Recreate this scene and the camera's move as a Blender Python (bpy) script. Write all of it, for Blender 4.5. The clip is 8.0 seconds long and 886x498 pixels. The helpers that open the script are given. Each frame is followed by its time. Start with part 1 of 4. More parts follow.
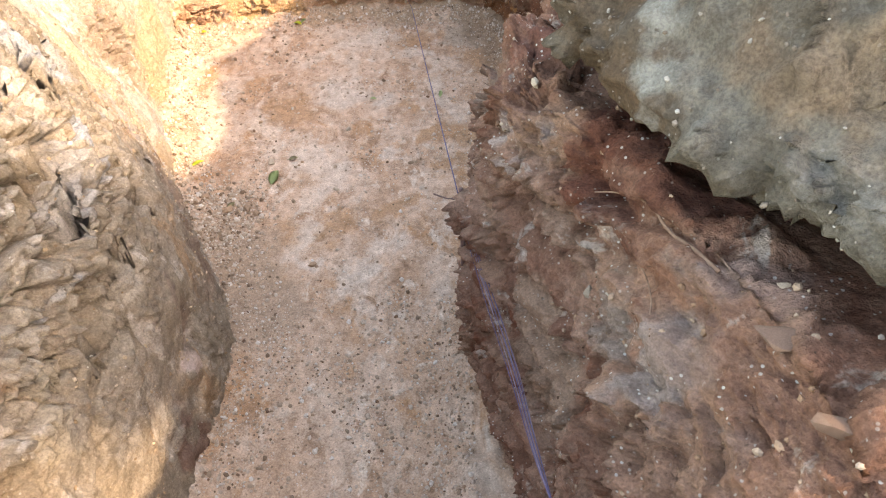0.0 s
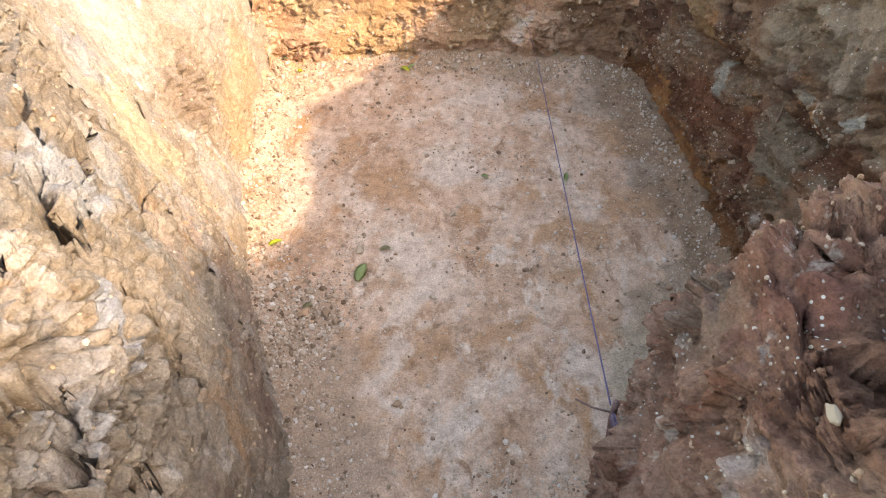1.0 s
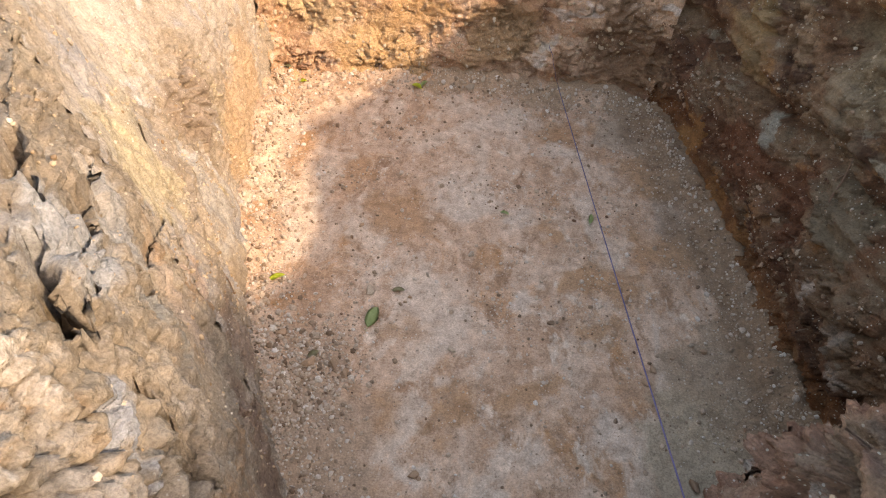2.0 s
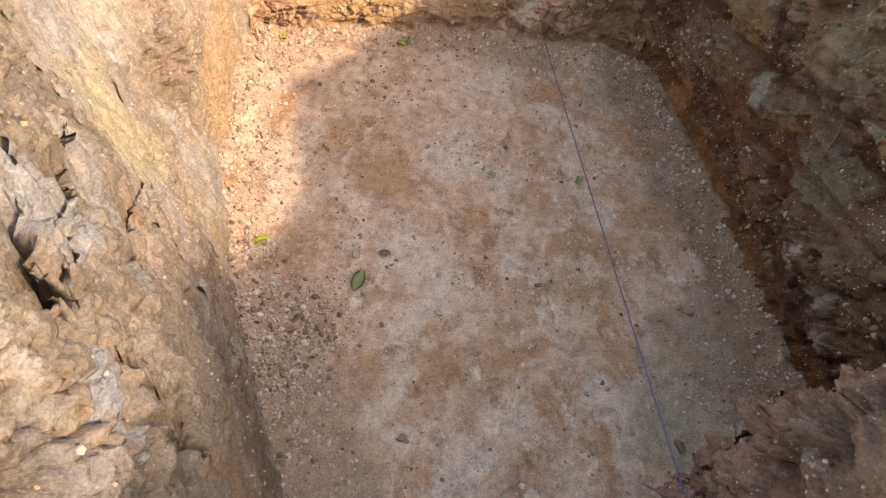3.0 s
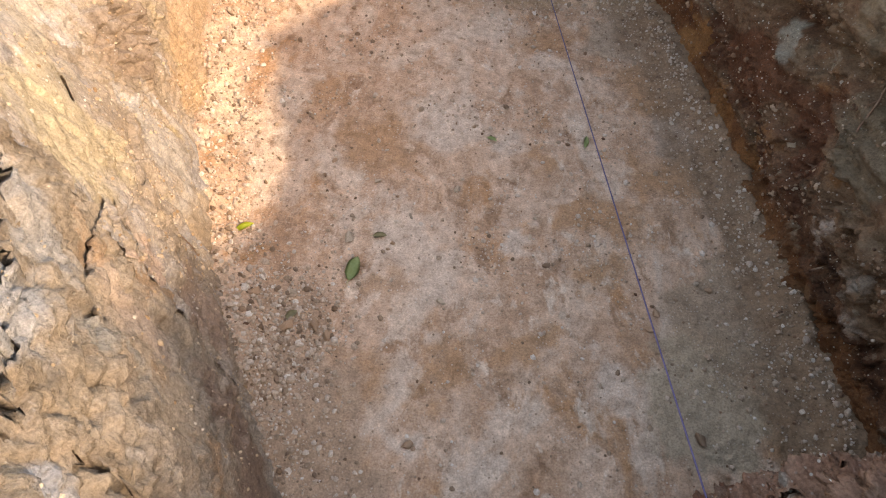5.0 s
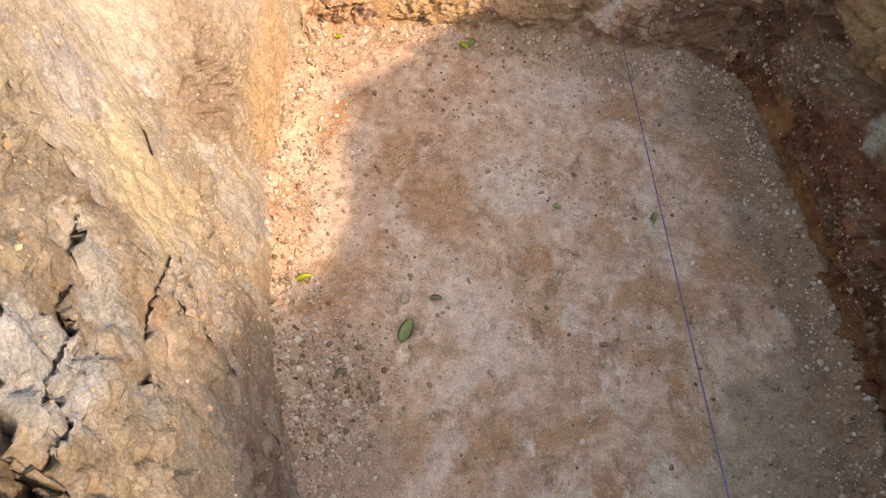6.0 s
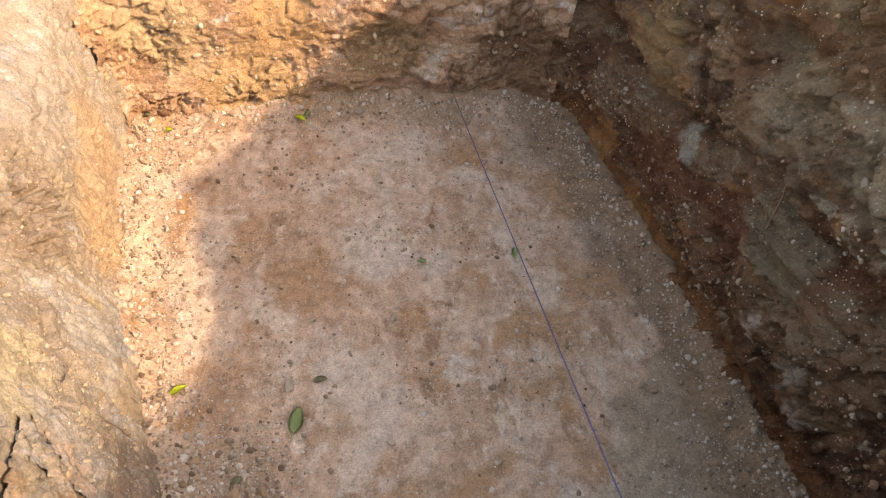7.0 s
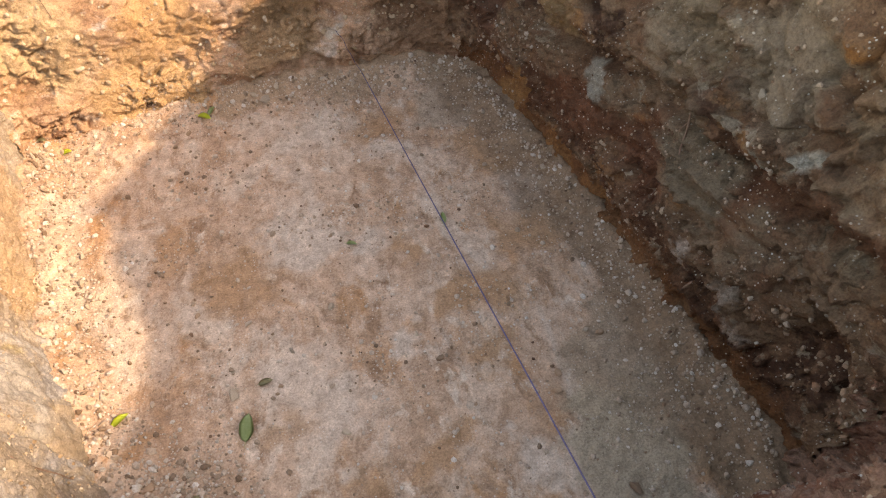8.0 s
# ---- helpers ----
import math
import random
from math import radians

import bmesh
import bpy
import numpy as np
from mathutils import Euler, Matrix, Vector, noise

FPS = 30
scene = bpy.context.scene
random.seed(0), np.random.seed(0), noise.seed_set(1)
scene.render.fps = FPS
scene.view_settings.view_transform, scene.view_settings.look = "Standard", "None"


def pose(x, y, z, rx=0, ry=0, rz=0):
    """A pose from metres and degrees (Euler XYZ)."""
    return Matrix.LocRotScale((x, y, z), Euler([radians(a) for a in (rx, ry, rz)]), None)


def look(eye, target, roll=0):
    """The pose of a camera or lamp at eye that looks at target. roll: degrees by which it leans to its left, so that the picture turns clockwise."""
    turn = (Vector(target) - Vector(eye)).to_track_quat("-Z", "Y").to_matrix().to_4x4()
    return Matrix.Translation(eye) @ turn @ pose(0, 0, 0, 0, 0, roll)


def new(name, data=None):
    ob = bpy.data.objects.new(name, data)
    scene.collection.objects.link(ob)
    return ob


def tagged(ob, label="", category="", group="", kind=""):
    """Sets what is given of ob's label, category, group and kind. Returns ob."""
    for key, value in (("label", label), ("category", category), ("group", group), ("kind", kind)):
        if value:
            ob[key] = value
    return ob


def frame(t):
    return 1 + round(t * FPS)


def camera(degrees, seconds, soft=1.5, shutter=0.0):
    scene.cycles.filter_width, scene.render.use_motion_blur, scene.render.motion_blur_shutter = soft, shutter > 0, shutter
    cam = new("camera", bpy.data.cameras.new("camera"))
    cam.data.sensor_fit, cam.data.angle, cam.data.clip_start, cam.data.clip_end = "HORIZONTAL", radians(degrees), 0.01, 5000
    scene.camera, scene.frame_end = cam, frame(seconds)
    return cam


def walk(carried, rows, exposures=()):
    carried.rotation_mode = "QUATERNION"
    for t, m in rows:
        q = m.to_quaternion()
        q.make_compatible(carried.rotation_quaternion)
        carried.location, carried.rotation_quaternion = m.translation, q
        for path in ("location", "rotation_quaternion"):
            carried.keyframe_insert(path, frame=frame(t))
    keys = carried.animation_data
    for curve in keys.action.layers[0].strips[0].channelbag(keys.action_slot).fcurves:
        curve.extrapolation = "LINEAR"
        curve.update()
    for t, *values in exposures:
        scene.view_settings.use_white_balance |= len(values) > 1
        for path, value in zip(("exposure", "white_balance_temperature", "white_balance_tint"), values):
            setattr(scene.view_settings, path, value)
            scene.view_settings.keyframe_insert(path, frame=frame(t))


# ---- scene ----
cam = camera(64.9, 8.0, soft=1.1)
PATH = [
    (0, (0.357, -0.559, 3.573), (0.301, 0.833, 2.138), -2.2),
    (0.3, (0.254, -0.064, 3.461), (0.01, 1.278, 1.998), -6.6),
    (0.5, (0.197, 0.21, 3.478), (-0.098, 1.589, 2.059), -5.4),
    (0.7, (0.132, 0.458, 3.51), (-0.216, 1.785, 2.055), -5.4),
    (0.9, (0.077, 0.644, 3.474), (-0.241, 1.961, 2.003), -4.8),
    (1, (0.002, 0.735, 3.465), (-0.263, 2.097, 2.024), -2.4),
    (1.5, (-0.314, 1.022, 3.474), (-0.464, 2.459, 2.091), 1.5),
    (1.7, (-0.4, 1.094, 3.437), (-0.553, 2.506, 2.029), 3.1),
    (2.8, (-0.464, 1.212, 3.377), (-0.62, 2.508, 1.862), 4.4),
    (3, (-0.468, 1.208, 3.369), (-0.562, 2.501, 1.845), 5.6),
    (3.5, (-0.438, 1.214, 3.389), (-0.323, 2.54, 1.896), 8.2),
    (4, (-0.46, 1.194, 3.419), (-0.388, 2.564, 1.964), 6.1),
    (4.2, (-0.469, 1.216, 3.414), (-0.431, 2.554, 1.928), 4.7),
    (5.3, (-0.608, 1.828, 3.337), (-0.748, 2.891, 1.648), 3.5),
    (5.5, (-0.63, 1.846, 3.379), (-0.931, 2.948, 1.737), -2.1),
    (6, (-0.611, 1.871, 3.415), (-0.829, 3.027, 1.798), 3.0),
    (6.5, (-0.579, 1.96, 3.516), (-0.585, 3.224, 1.966), 3.2),
    (7, (-0.558, 1.993, 3.534), (-0.446, 3.266, 1.996), 3.7),
    (7.5, (-0.516, 1.995, 3.532), (-0.334, 3.243, 1.98), 2.1),
    (8, (-0.348, 2.061, 3.503), (-0.136, 3.24, 1.902), -2.2),
]
EXPOSURES = [(0, 3.35, 9100, 13), (0.5, 3.3, 9000, 12), (1.0, 3.1, 8800, 12), (1.6, 2.8, 8900, 12), (3.0, 2.6, 9500, 14), (5.3, 2.7, 9300, 14), (6.5, 2.6, 9700, 14), (8.0, 2.75, 9700, 14)]
walk(cam, [(t, look(eye, target, roll)) for t, eye, target, roll in PATH], EXPOSURES)

# ---------------------------------------------------------------- light
world = bpy.data.worlds.new("sky")
scene.world = world
world.use_nodes = True
wn = world.node_tree.nodes
sky = wn.new("ShaderNodeTexSky")
sky.sky_type = "NISHITA"
sky.sun_disc = False
SUN_FROM = Vector((0.75, -0.33, 0.62)).normalized()
sky.sun_elevation = math.asin(SUN_FROM.z)
sky.sun_rotation = math.atan2(SUN_FROM.x, SUN_FROM.y)
wn["Background"].inputs["Strength"].default_value = 0.15
world.node_tree.links.new(sky.outputs[0], wn["Background"].inputs[0])
sun_data = bpy.data.lights.new("sun", "SUN")
sun_data.energy = 1.0
sun_data.angle = radians(1.3)
sun_data.color = (1.0, 0.93, 0.84)
sun = new("sun", sun_data)
sun.matrix_world = look(SUN_FROM * 20, (0, 0, 0))


# ---------------------------------------------------------------- materials
def ramp_node(nt, fac, stops):
    r = nt.nodes.new("ShaderNodeValToRGB")
    while len(r.color_ramp.elements) < len(stops):
        r.color_ramp.elements.new(0.5)
    for e, (p, c) in zip(r.color_ramp.elements, stops):
        e.position, e.color = p, (*c, 1)
    nt.links.new(fac, r.inputs[0])
    return r.outputs[0]


def noise_node(nt, vec, scale, detail=5.0, rough=0.6, distortion=0.0):
    n = nt.nodes.new("ShaderNodeTexNoise")
    n.inputs["Scale"].default_value = scale
    n.inputs["Detail"].default_value = detail
    n.inputs["Roughness"].default_value = rough
    n.inputs["Distortion"].default_value = distortion
    nt.links.new(vec, n.inputs["Vector"])
    return n.outputs["Fac"]


def mix_node(nt, a, b, fac, blend="MIX"):
    m = nt.nodes.new("ShaderNodeMix")
    m.data_type, m.blend_type = "RGBA", blend
    for sock, v in ((m.inputs[0], fac), (m.inputs[6], a), (m.inputs[7], b)):
        if isinstance(v, (int, float)):
            sock.default_value = v
        elif isinstance(v, tuple):
            sock.default_value = (*v, 1)
        else:
            nt.links.new(v, sock)
    return m.outputs[2]


def soil(name, stops, patches=(), streak=(1, 1, 1), scale=1.3, flecks=0.5, fleck_colour=(0.62, 0.56, 0.48), bump=0.5, shift=0.0, beds=()):
    """Dug earth: broad colour beds, patches of other earth, gravel flecks, fine grain."""
    mat = bpy.data.materials.new(name)
    mat.use_nodes = True
    nt = mat.node_tree
    bsdf = nt.nodes["Principled BSDF"]
    bsdf.inputs["Roughness"].default_value = 0.95
    bsdf.inputs["Specular IOR Level"].default_value = 0.15
    tc = nt.nodes.new("ShaderNodeTexCoord")
    mp = nt.nodes.new("ShaderNodeMapping")
    mp.inputs["Location"].default_value = (shift, shift * 0.7, shift * 0.3)
    mp.inputs["Scale"].default_value = streak
    nt.links.new(tc.outputs["Object"], mp.inputs["Vector"])
    vec, plain = mp.outputs[0], tc.outputs["Object"]
    col = ramp_node(nt, noise_node(nt, vec, scale, 6, 0.62, 0.4), stops)
    for i, (c, s, lo, hi) in enumerate(patches):
        off = nt.nodes.new("ShaderNodeVectorMath")
        off.inputs[1].default_value = (7.3 * i + 1.7 + shift, 3.1 * i, 5.9 * i)
        nt.links.new(vec, off.inputs[0])
        f = ramp_node(nt, noise_node(nt, off.outputs[0], s, 5, 0.65, 0.6), ((lo, (0, 0, 0)), (hi, (1, 1, 1))))
        col = mix_node(nt, col, c, f)
    # beds that lie at their own heights, along the slope z + tilt * y
    for z0, tilt, thick, c in beds:
        sx = nt.nodes.new("ShaderNodeSeparateXYZ")
        nt.links.new(plain, sx.inputs[0])
        m1 = nt.nodes.new("ShaderNodeMath")
        m1.operation = "MULTIPLY_ADD"
        m1.inputs[1].default_value = tilt
        nt.links.new(sx.outputs[1], m1.inputs[0])
        nt.links.new(sx.outputs[2], m1.inputs[2])
        m2 = nt.nodes.new("ShaderNodeMath")
        m2.operation = "MULTIPLY_ADD"
        m2.inputs[1].default_value = 0.5
        nt.links.new(noise_node(nt, plain, 3.5, 4, 0.6), m2.inputs[0])
        nt.links.new(m1.outputs[0], m2.inputs[2])
        m3 = nt.nodes.new("ShaderNodeMath")
        m3.operation = "SUBTRACT"
        m3.inputs[1].default_value = z0 + 0.25
        nt.links.new(m2.outputs[0], m3.inputs[0])
        m4 = nt.nodes.new("ShaderNodeMath")
        m4.operation = "ABSOLUTE"
        nt.links.new(m3.outputs[0], m4.inputs[0])
        f = ramp_node(nt, m4.outputs[0], ((thick * 0.5, (0.85, 0.85, 0.85)), (thick, (0, 0, 0))))
        col = mix_node(nt, col, c, f)
    # spots of other earth, and the end wall's painted shade, held by the mesh
    at = nt.nodes.new("ShaderNodeAttribute")
    at.attribute_name = "earth"
    uneven = nt.nodes.new("ShaderNodeMath")
    uneven.operation = "MULTIPLY_ADD"
    uneven.inputs[1].default_value = 0.9
    nt.links.new(noise_node(nt, plain, 9, 5, 0.7), uneven.inputs[0])
    nt.links.new(at.outputs["Alpha"], uneven.inputs[2])
    f = ramp_node(nt, uneven.outputs[0], ((0.58, (0, 0, 0)), (1.15, (0.9, 0.9, 0.9))))
    col = mix_node(nt, col, at.outputs["Color"], f)
    # mottling and grain
    mid = ramp_node(nt, noise_node(nt, plain, 13, 7, 0.72, 0.3), ((0.30, (0.55, 0.52, 0.49)), (0.50, (1.0, 1.0, 1.0)), (0.70, (1.38, 1.36, 1.34))))
    col = mix_node(nt, col, mid, 0.75, "MULTIPLY")
    fine = ramp_node(nt, noise_node(nt, plain, 90, 4, 0.75), ((0.30, (0.50, 0.48, 0.46)), (0.5, (1.0, 1.0, 1.0)), (0.68, (1.45, 1.44, 1.42))))
    col = mix_node(nt, col, fine, 0.7, "MULTIPLY")
    # dark crumbs
    vd = nt.nodes.new("ShaderNodeTexVoronoi")
    vd.inputs["Scale"].default_value = 44
    wob = nt.nodes.new("ShaderNodeTexNoise")
    wob.inputs["Scale"].default_value = 60
    nt.links.new(plain, wob.inputs["Vector"])
    wadd = nt.nodes.new("ShaderNodeVectorMath")
    wadd.operation = "MULTIPLY_ADD"
    wadd.inputs[1].default_value = (0.03, 0.03, 0.03)
    nt.links.new(wob.outputs["Color"], wadd.inputs[0])
    nt.links.new(plain, wadd.inputs[2])
    nt.links.new(wadd.outputs[0], vd.inputs["Vector"])
    sd = nt.nodes.new("ShaderNodeSeparateColor")
    nt.links.new(vd.outputs["Color"], sd.inputs[0])
    crumb = mix_node(nt, ramp_node(nt, vd.outputs["Distance"], ((0.18, (1, 1, 1)), (0.34, (0, 0, 0)))), ramp_node(nt, sd.outputs[1], ((0.70, (0, 0, 0)), (0.95, (0.75, 0.75, 0.75)))), 1.0, "MULTIPLY")
    crumb = mix_node(nt, crumb, ramp_node(nt, noise_node(nt, plain, 4.3, 4, 0.6), ((0.50, (0, 0, 0)), (0.64, (1, 1, 1)))), 1.0, "MULTIPLY")
    col = mix_node(nt, col, (0.07, 0.045, 0.03), crumb)
    # pale gravel flecks, in swarms
    if flecks:
        vo = nt.nodes.new("ShaderNodeTexVoronoi")
        vo.inputs["Scale"].default_value = 55
        nt.links.new(plain, vo.inputs["Vector"])
        dots = ramp_node(nt, vo.outputs["Distance"], ((0.20, (1, 1, 1)), (0.30, (0, 0, 0))))
        sep = nt.nodes.new("ShaderNodeSeparateColor")
        nt.links.new(vo.outputs["Color"], sep.inputs[0])
        some = ramp_node(nt, sep.outputs[0], ((0.72, (0, 0, 0)), (0.76, (1, 1, 1))))
        swarm = ramp_node(nt, noise_node(nt, plain, 3.1, 4, 0.6), ((0.46, (0, 0, 0)), (0.62, (flecks, flecks, flecks))))
        f = mix_node(nt, mix_node(nt, dots, some, 1.0, "MULTIPLY"), swarm, 1.0, "MULTIPLY")
        col = mix_node(nt, col, fleck_colour, f)
    nt.links.new(col, bsdf.inputs["Base Color"])
    h1 = noise_node(nt, plain, 45, 6, 0.7)
    h2 = noise_node(nt, plain, 210, 3, 0.7)
    add = nt.nodes.new("ShaderNodeMath")
    add.operation = "MULTIPLY_ADD"
    add.inputs[1].default_value = 0.35
    nt.links.new(h2, add.inputs[0])
    nt.links.new(h1, add.inputs[2])
    b = nt.nodes.new("ShaderNodeBump")
    b.inputs["Strength"].default_value = bump
    b.inputs["Distance"].default_value = 0.03
    nt.links.new(add.outputs[0], b.inputs["Height"])
    nt.links.new(b.outputs[0], bsdf.inputs["Normal"])
    return mat


def plain_mat(name, a, b, scale=20, rough=0.8, bump=0.2, random_tint=0.0):
    mat = bpy.data.materials.new(name)
    mat.use_nodes = True
    nt = mat.node_tree
    bsdf = nt.nodes["Principled BSDF"]
    bsdf.inputs["Roughness"].default_value = rough
    bsdf.inputs["Specular IOR Level"].default_value = 0.25
    tc = nt.nodes.new("ShaderNodeTexCoord")
    n = noise_node(nt, tc.outputs["Object"], scale, 5, 0.65)
    col = ramp_node(nt, n, ((0.3, a), (0.7, b)))
    if random_tint:
        oi = nt.nodes.new("ShaderNodeObjectInfo")
        r = ramp_node(nt, oi.outputs["Random"], ((0.0, (1 - random_tint,) * 3), (1.0, (1 + random_tint, 1 + random_tint * 0.9, 1 + random_tint * 0.75))))
        col = mix_node(nt, col, r, 1.0, "MULTIPLY")
    nt.links.new(col, bsdf.inputs["Base Color"])
    bm_ = nt.nodes.new("ShaderNodeBump")
    bm_.inputs["Strength"].default_value = bump
    bm_.inputs["Distance"].default_value = 0.004
    nt.links.new(noise_node(nt, tc.outputs["Object"], scale * 6, 4, 0.7), bm_.inputs["Height"])
    nt.links.new(bm_.outputs[0], bsdf.inputs["Normal"])
    return mat


M_FLOOR = soil("trodden_earth", ((0.28, (0.3, 0.17, 0.0988)), (0.45, (0.4, 0.254, 0.167)), (0.58, (0.45, 0.303, 0.211)), (0.75, (0.5, 0.361, 0.263))),
               patches=(((0.345, 0.184, 0.0941), 2.7, 0.53, 0.66), ((0.46, 0.335, 0.247), 2.3, 0.53, 0.62), ((0.26, 0.15, 0.0894), 6.4, 0.55, 0.68), ((0.5, 0.378, 0.282), 7.5, 0.58, 0.68)), streak=(1.1, 0.68, 1), scale=3.2, flecks=0.5, bump=0.5)
M_LEFT = soil("pale_clay_bank", ((0.28, (0.189, 0.13, 0.0839)), (0.45, (0.265, 0.198, 0.142)), (0.60, (0.305, 0.241, 0.188)), (0.75, (0.292, 0.259, 0.235))),
              patches=(((0.353, 0.259, 0.134), 1.6, 0.60, 0.70), ((0.257, 0.223, 0.201), 2.1, 0.53, 0.63), ((0.365, 0.331, 0.302), 2.9, 0.58, 0.66)), streak=(1, 1, 0.55), scale=1.7, flecks=0.6, shift=3.0, bump=0.6)
M_BANK = soil("grey_brown_clay_bank", ((0.28, (0.163, 0.111, 0.0723)), (0.45, (0.248, 0.185, 0.129)), (0.60, (0.311, 0.241, 0.179)), (0.75, (0.334, 0.273, 0.221))),
              patches=(((0.233, 0.174, 0.126), 2.3, 0.52, 0.62), ((0.311, 0.193, 0.113), 1.9, 0.55, 0.64), ((0.404, 0.325, 0.259), 3.6, 0.57, 0.64)), streak=(1, 1, 0.7), scale=2.0, flecks=0.4, shift=2.0, bump=0.8)
M_FAR = soil("orange_clay_bank", ((0.28, (0.281, 0.143, 0.0755)), (0.45, (0.436, 0.253, 0.151)), (0.62, (0.504, 0.327, 0.222)), (0.78, (0.504, 0.377, 0.292))),
             patches=(((0.262, 0.138, 0.0856), 2.4, 0.55, 0.63), ((0.532, 0.405, 0.322), 3.4, 0.57, 0.65)), streak=(1, 1, 1.6), scale=1.8, flecks=0.6, shift=9.0, bump=0.8)
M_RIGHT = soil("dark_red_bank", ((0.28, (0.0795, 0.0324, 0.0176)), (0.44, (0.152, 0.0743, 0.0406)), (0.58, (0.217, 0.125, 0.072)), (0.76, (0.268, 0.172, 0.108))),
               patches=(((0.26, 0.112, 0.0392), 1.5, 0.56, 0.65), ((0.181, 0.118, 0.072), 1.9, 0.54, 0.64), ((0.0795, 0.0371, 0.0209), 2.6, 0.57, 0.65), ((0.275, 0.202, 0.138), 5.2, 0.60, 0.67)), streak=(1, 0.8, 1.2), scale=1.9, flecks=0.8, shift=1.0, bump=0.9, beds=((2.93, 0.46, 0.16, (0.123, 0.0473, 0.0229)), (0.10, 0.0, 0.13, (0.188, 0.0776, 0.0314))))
M_PASSAGE = soil("red_passage_bank", ((0.28, (0.128, 0.054, 0.0335)), (0.44, (0.229, 0.113, 0.0723)), (0.58, (0.293, 0.165, 0.111)), (0.76, (0.347, 0.235, 0.168))),
                 patches=(((0.164, 0.0592, 0.0317), 2.0, 0.53, 0.62), ((0.30, 0.168, 0.108), 1.9, 0.57, 0.66), ((0.401, 0.305, 0.242), 4.2, 0.60, 0.66)), streak=(1, 0.8, 1.2), scale=1.9, flecks=1.0, shift=4.0, bump=0.9)
M_LEDGE = soil("grey_white_stratum", ((0.28, (0.1, 0.0763, 0.0527)), (0.45, (0.141, 0.117, 0.0874)), (0.60, (0.176, 0.155, 0.123)), (0.78, (0.206, 0.182, 0.148))),
               patches=(((0.118, 0.0763, 0.0452), 1.4, 0.54, 0.66), ((0.212, 0.185, 0.151), 3.0, 0.58, 0.66)), scale=2.6, flecks=0.3, bump=0.9, shift=5.0)
M_GROUND = soil("bare_ground", ((0.28, (0.21, 0.145, 0.085)), (0.5, (0.29, 0.215, 0.14)), (0.72, (0.36, 0.29, 0.205))), patches=(((0.20, 0.12, 0.07), 2.9, 0.53, 0.64), ((0.42, 0.35, 0.26), 4.1, 0.58, 0.66)), scale=2.9, flecks=0.9, bump=0.9)


def grit_mat(name, stops):
    mat = bpy.data.materials.new(name)
    mat.use_nodes = True
    nt = mat.node_tree
    bsdf = nt.nodes["Principled BSDF"]
    bsdf.inputs["Roughness"].default_value = 0.9
    bsdf.inputs["Specular IOR Level"].default_value = 0.2
    geo = nt.nodes.new("ShaderNodeNewGeometry")
    tc = nt.nodes.new("ShaderNodeTexCoord")
    col = ramp_node(nt, geo.outputs["Random Per Island"], stops)
    g = ramp_node(nt, noise_node(nt, tc.outputs["Object"], 120, 4, 0.7), ((0.3, (0.7, 0.7, 0.7)), (0.7, (1.2, 1.2, 1.2))))
    nt.links.new(mix_node(nt, col, g, 1.0, "MULTIPLY"), bsdf.inputs["Base Color"])
    return mat


M_GRIT = grit_mat("floor_grit", ((0.0, (0.15, 0.09, 0.055)), (0.35, (0.37, 0.265, 0.185)), (0.75, (0.42, 0.32, 0.24)), (1.0, (0.54, 0.46, 0.38))))
M_GRIT_R = grit_mat("dark_bank_grit", ((0.0, (0.10, 0.05, 0.03)), (0.45, (0.26, 0.15, 0.09)), (0.85, (0.34, 0.24, 0.165)), (1.0, (0.40, 0.32, 0.25))))
M_GRIT_G = grit_mat("ledge_grit", ((0.0, (0.14, 0.10, 0.07)), (0.5, (0.26, 0.21, 0.16)), (1.0, (0.40, 0.37, 0.31))))
M_GRIT_L = grit_mat("pale_bank_grit", ((0.0, (0.22, 0.13, 0.07)), (0.4, (0.39, 0.27, 0.165)), (0.85, (0.42, 0.31, 0.21)), (1.0, (0.48, 0.40, 0.31))))
M_STONE = plain_mat("pale_stone", (0.24, 0.17, 0.115), (0.44, 0.35, 0.26), 35, 0.9, 0.7, 0.25)
M_CLOD = plain_mat("brown_clod", (0.20, 0.115, 0.07), (0.36, 0.24, 0.155), 40, 0.95, 0.6, 0.3)
M_LEAF = plain_mat("green_leaf", (0.23, 0.28, 0.10), (0.33, 0.38, 0.17), 30, 0.5, 0.1)
M_LEAF_Y = plain_mat("yellow_green_leaf", (0.40, 0.46, 0.04), (0.55, 0.55, 0.07), 30, 0.5, 0.1)
M_LEAF_D = plain_mat("dry_dull_leaf", (0.20, 0.18, 0.09), (0.30, 0.25, 0.14), 40, 0.7, 0.2)
M_STRING = plain_mat("purple_twine", (0.055, 0.040, 0.085), (0.11, 0.085, 0.15), 120, 0.7, 0.2)
M_TWINE = plain_mat("faded_purple_twine", (0.13, 0.095, 0.115), (0.24, 0.18, 0.20), 90, 0.8, 0.2)
M_ROOT = plain_mat("dry_root", (0.13, 0.07, 0.045), (0.24, 0.145, 0.095), 60, 0.9, 0.5)
M_PEG = plain_mat("weathered_peg", (0.10, 0.055, 0.045), (0.20, 0.12, 0.10), 50, 0.9, 0.5)


# ---------------------------------------------------------------- mesh helpers
def smooth(a, b, x):
    x = min(1.0, max(0.0, (x - a) / (b - a)))
    return x * x * (3 - 2 * x)


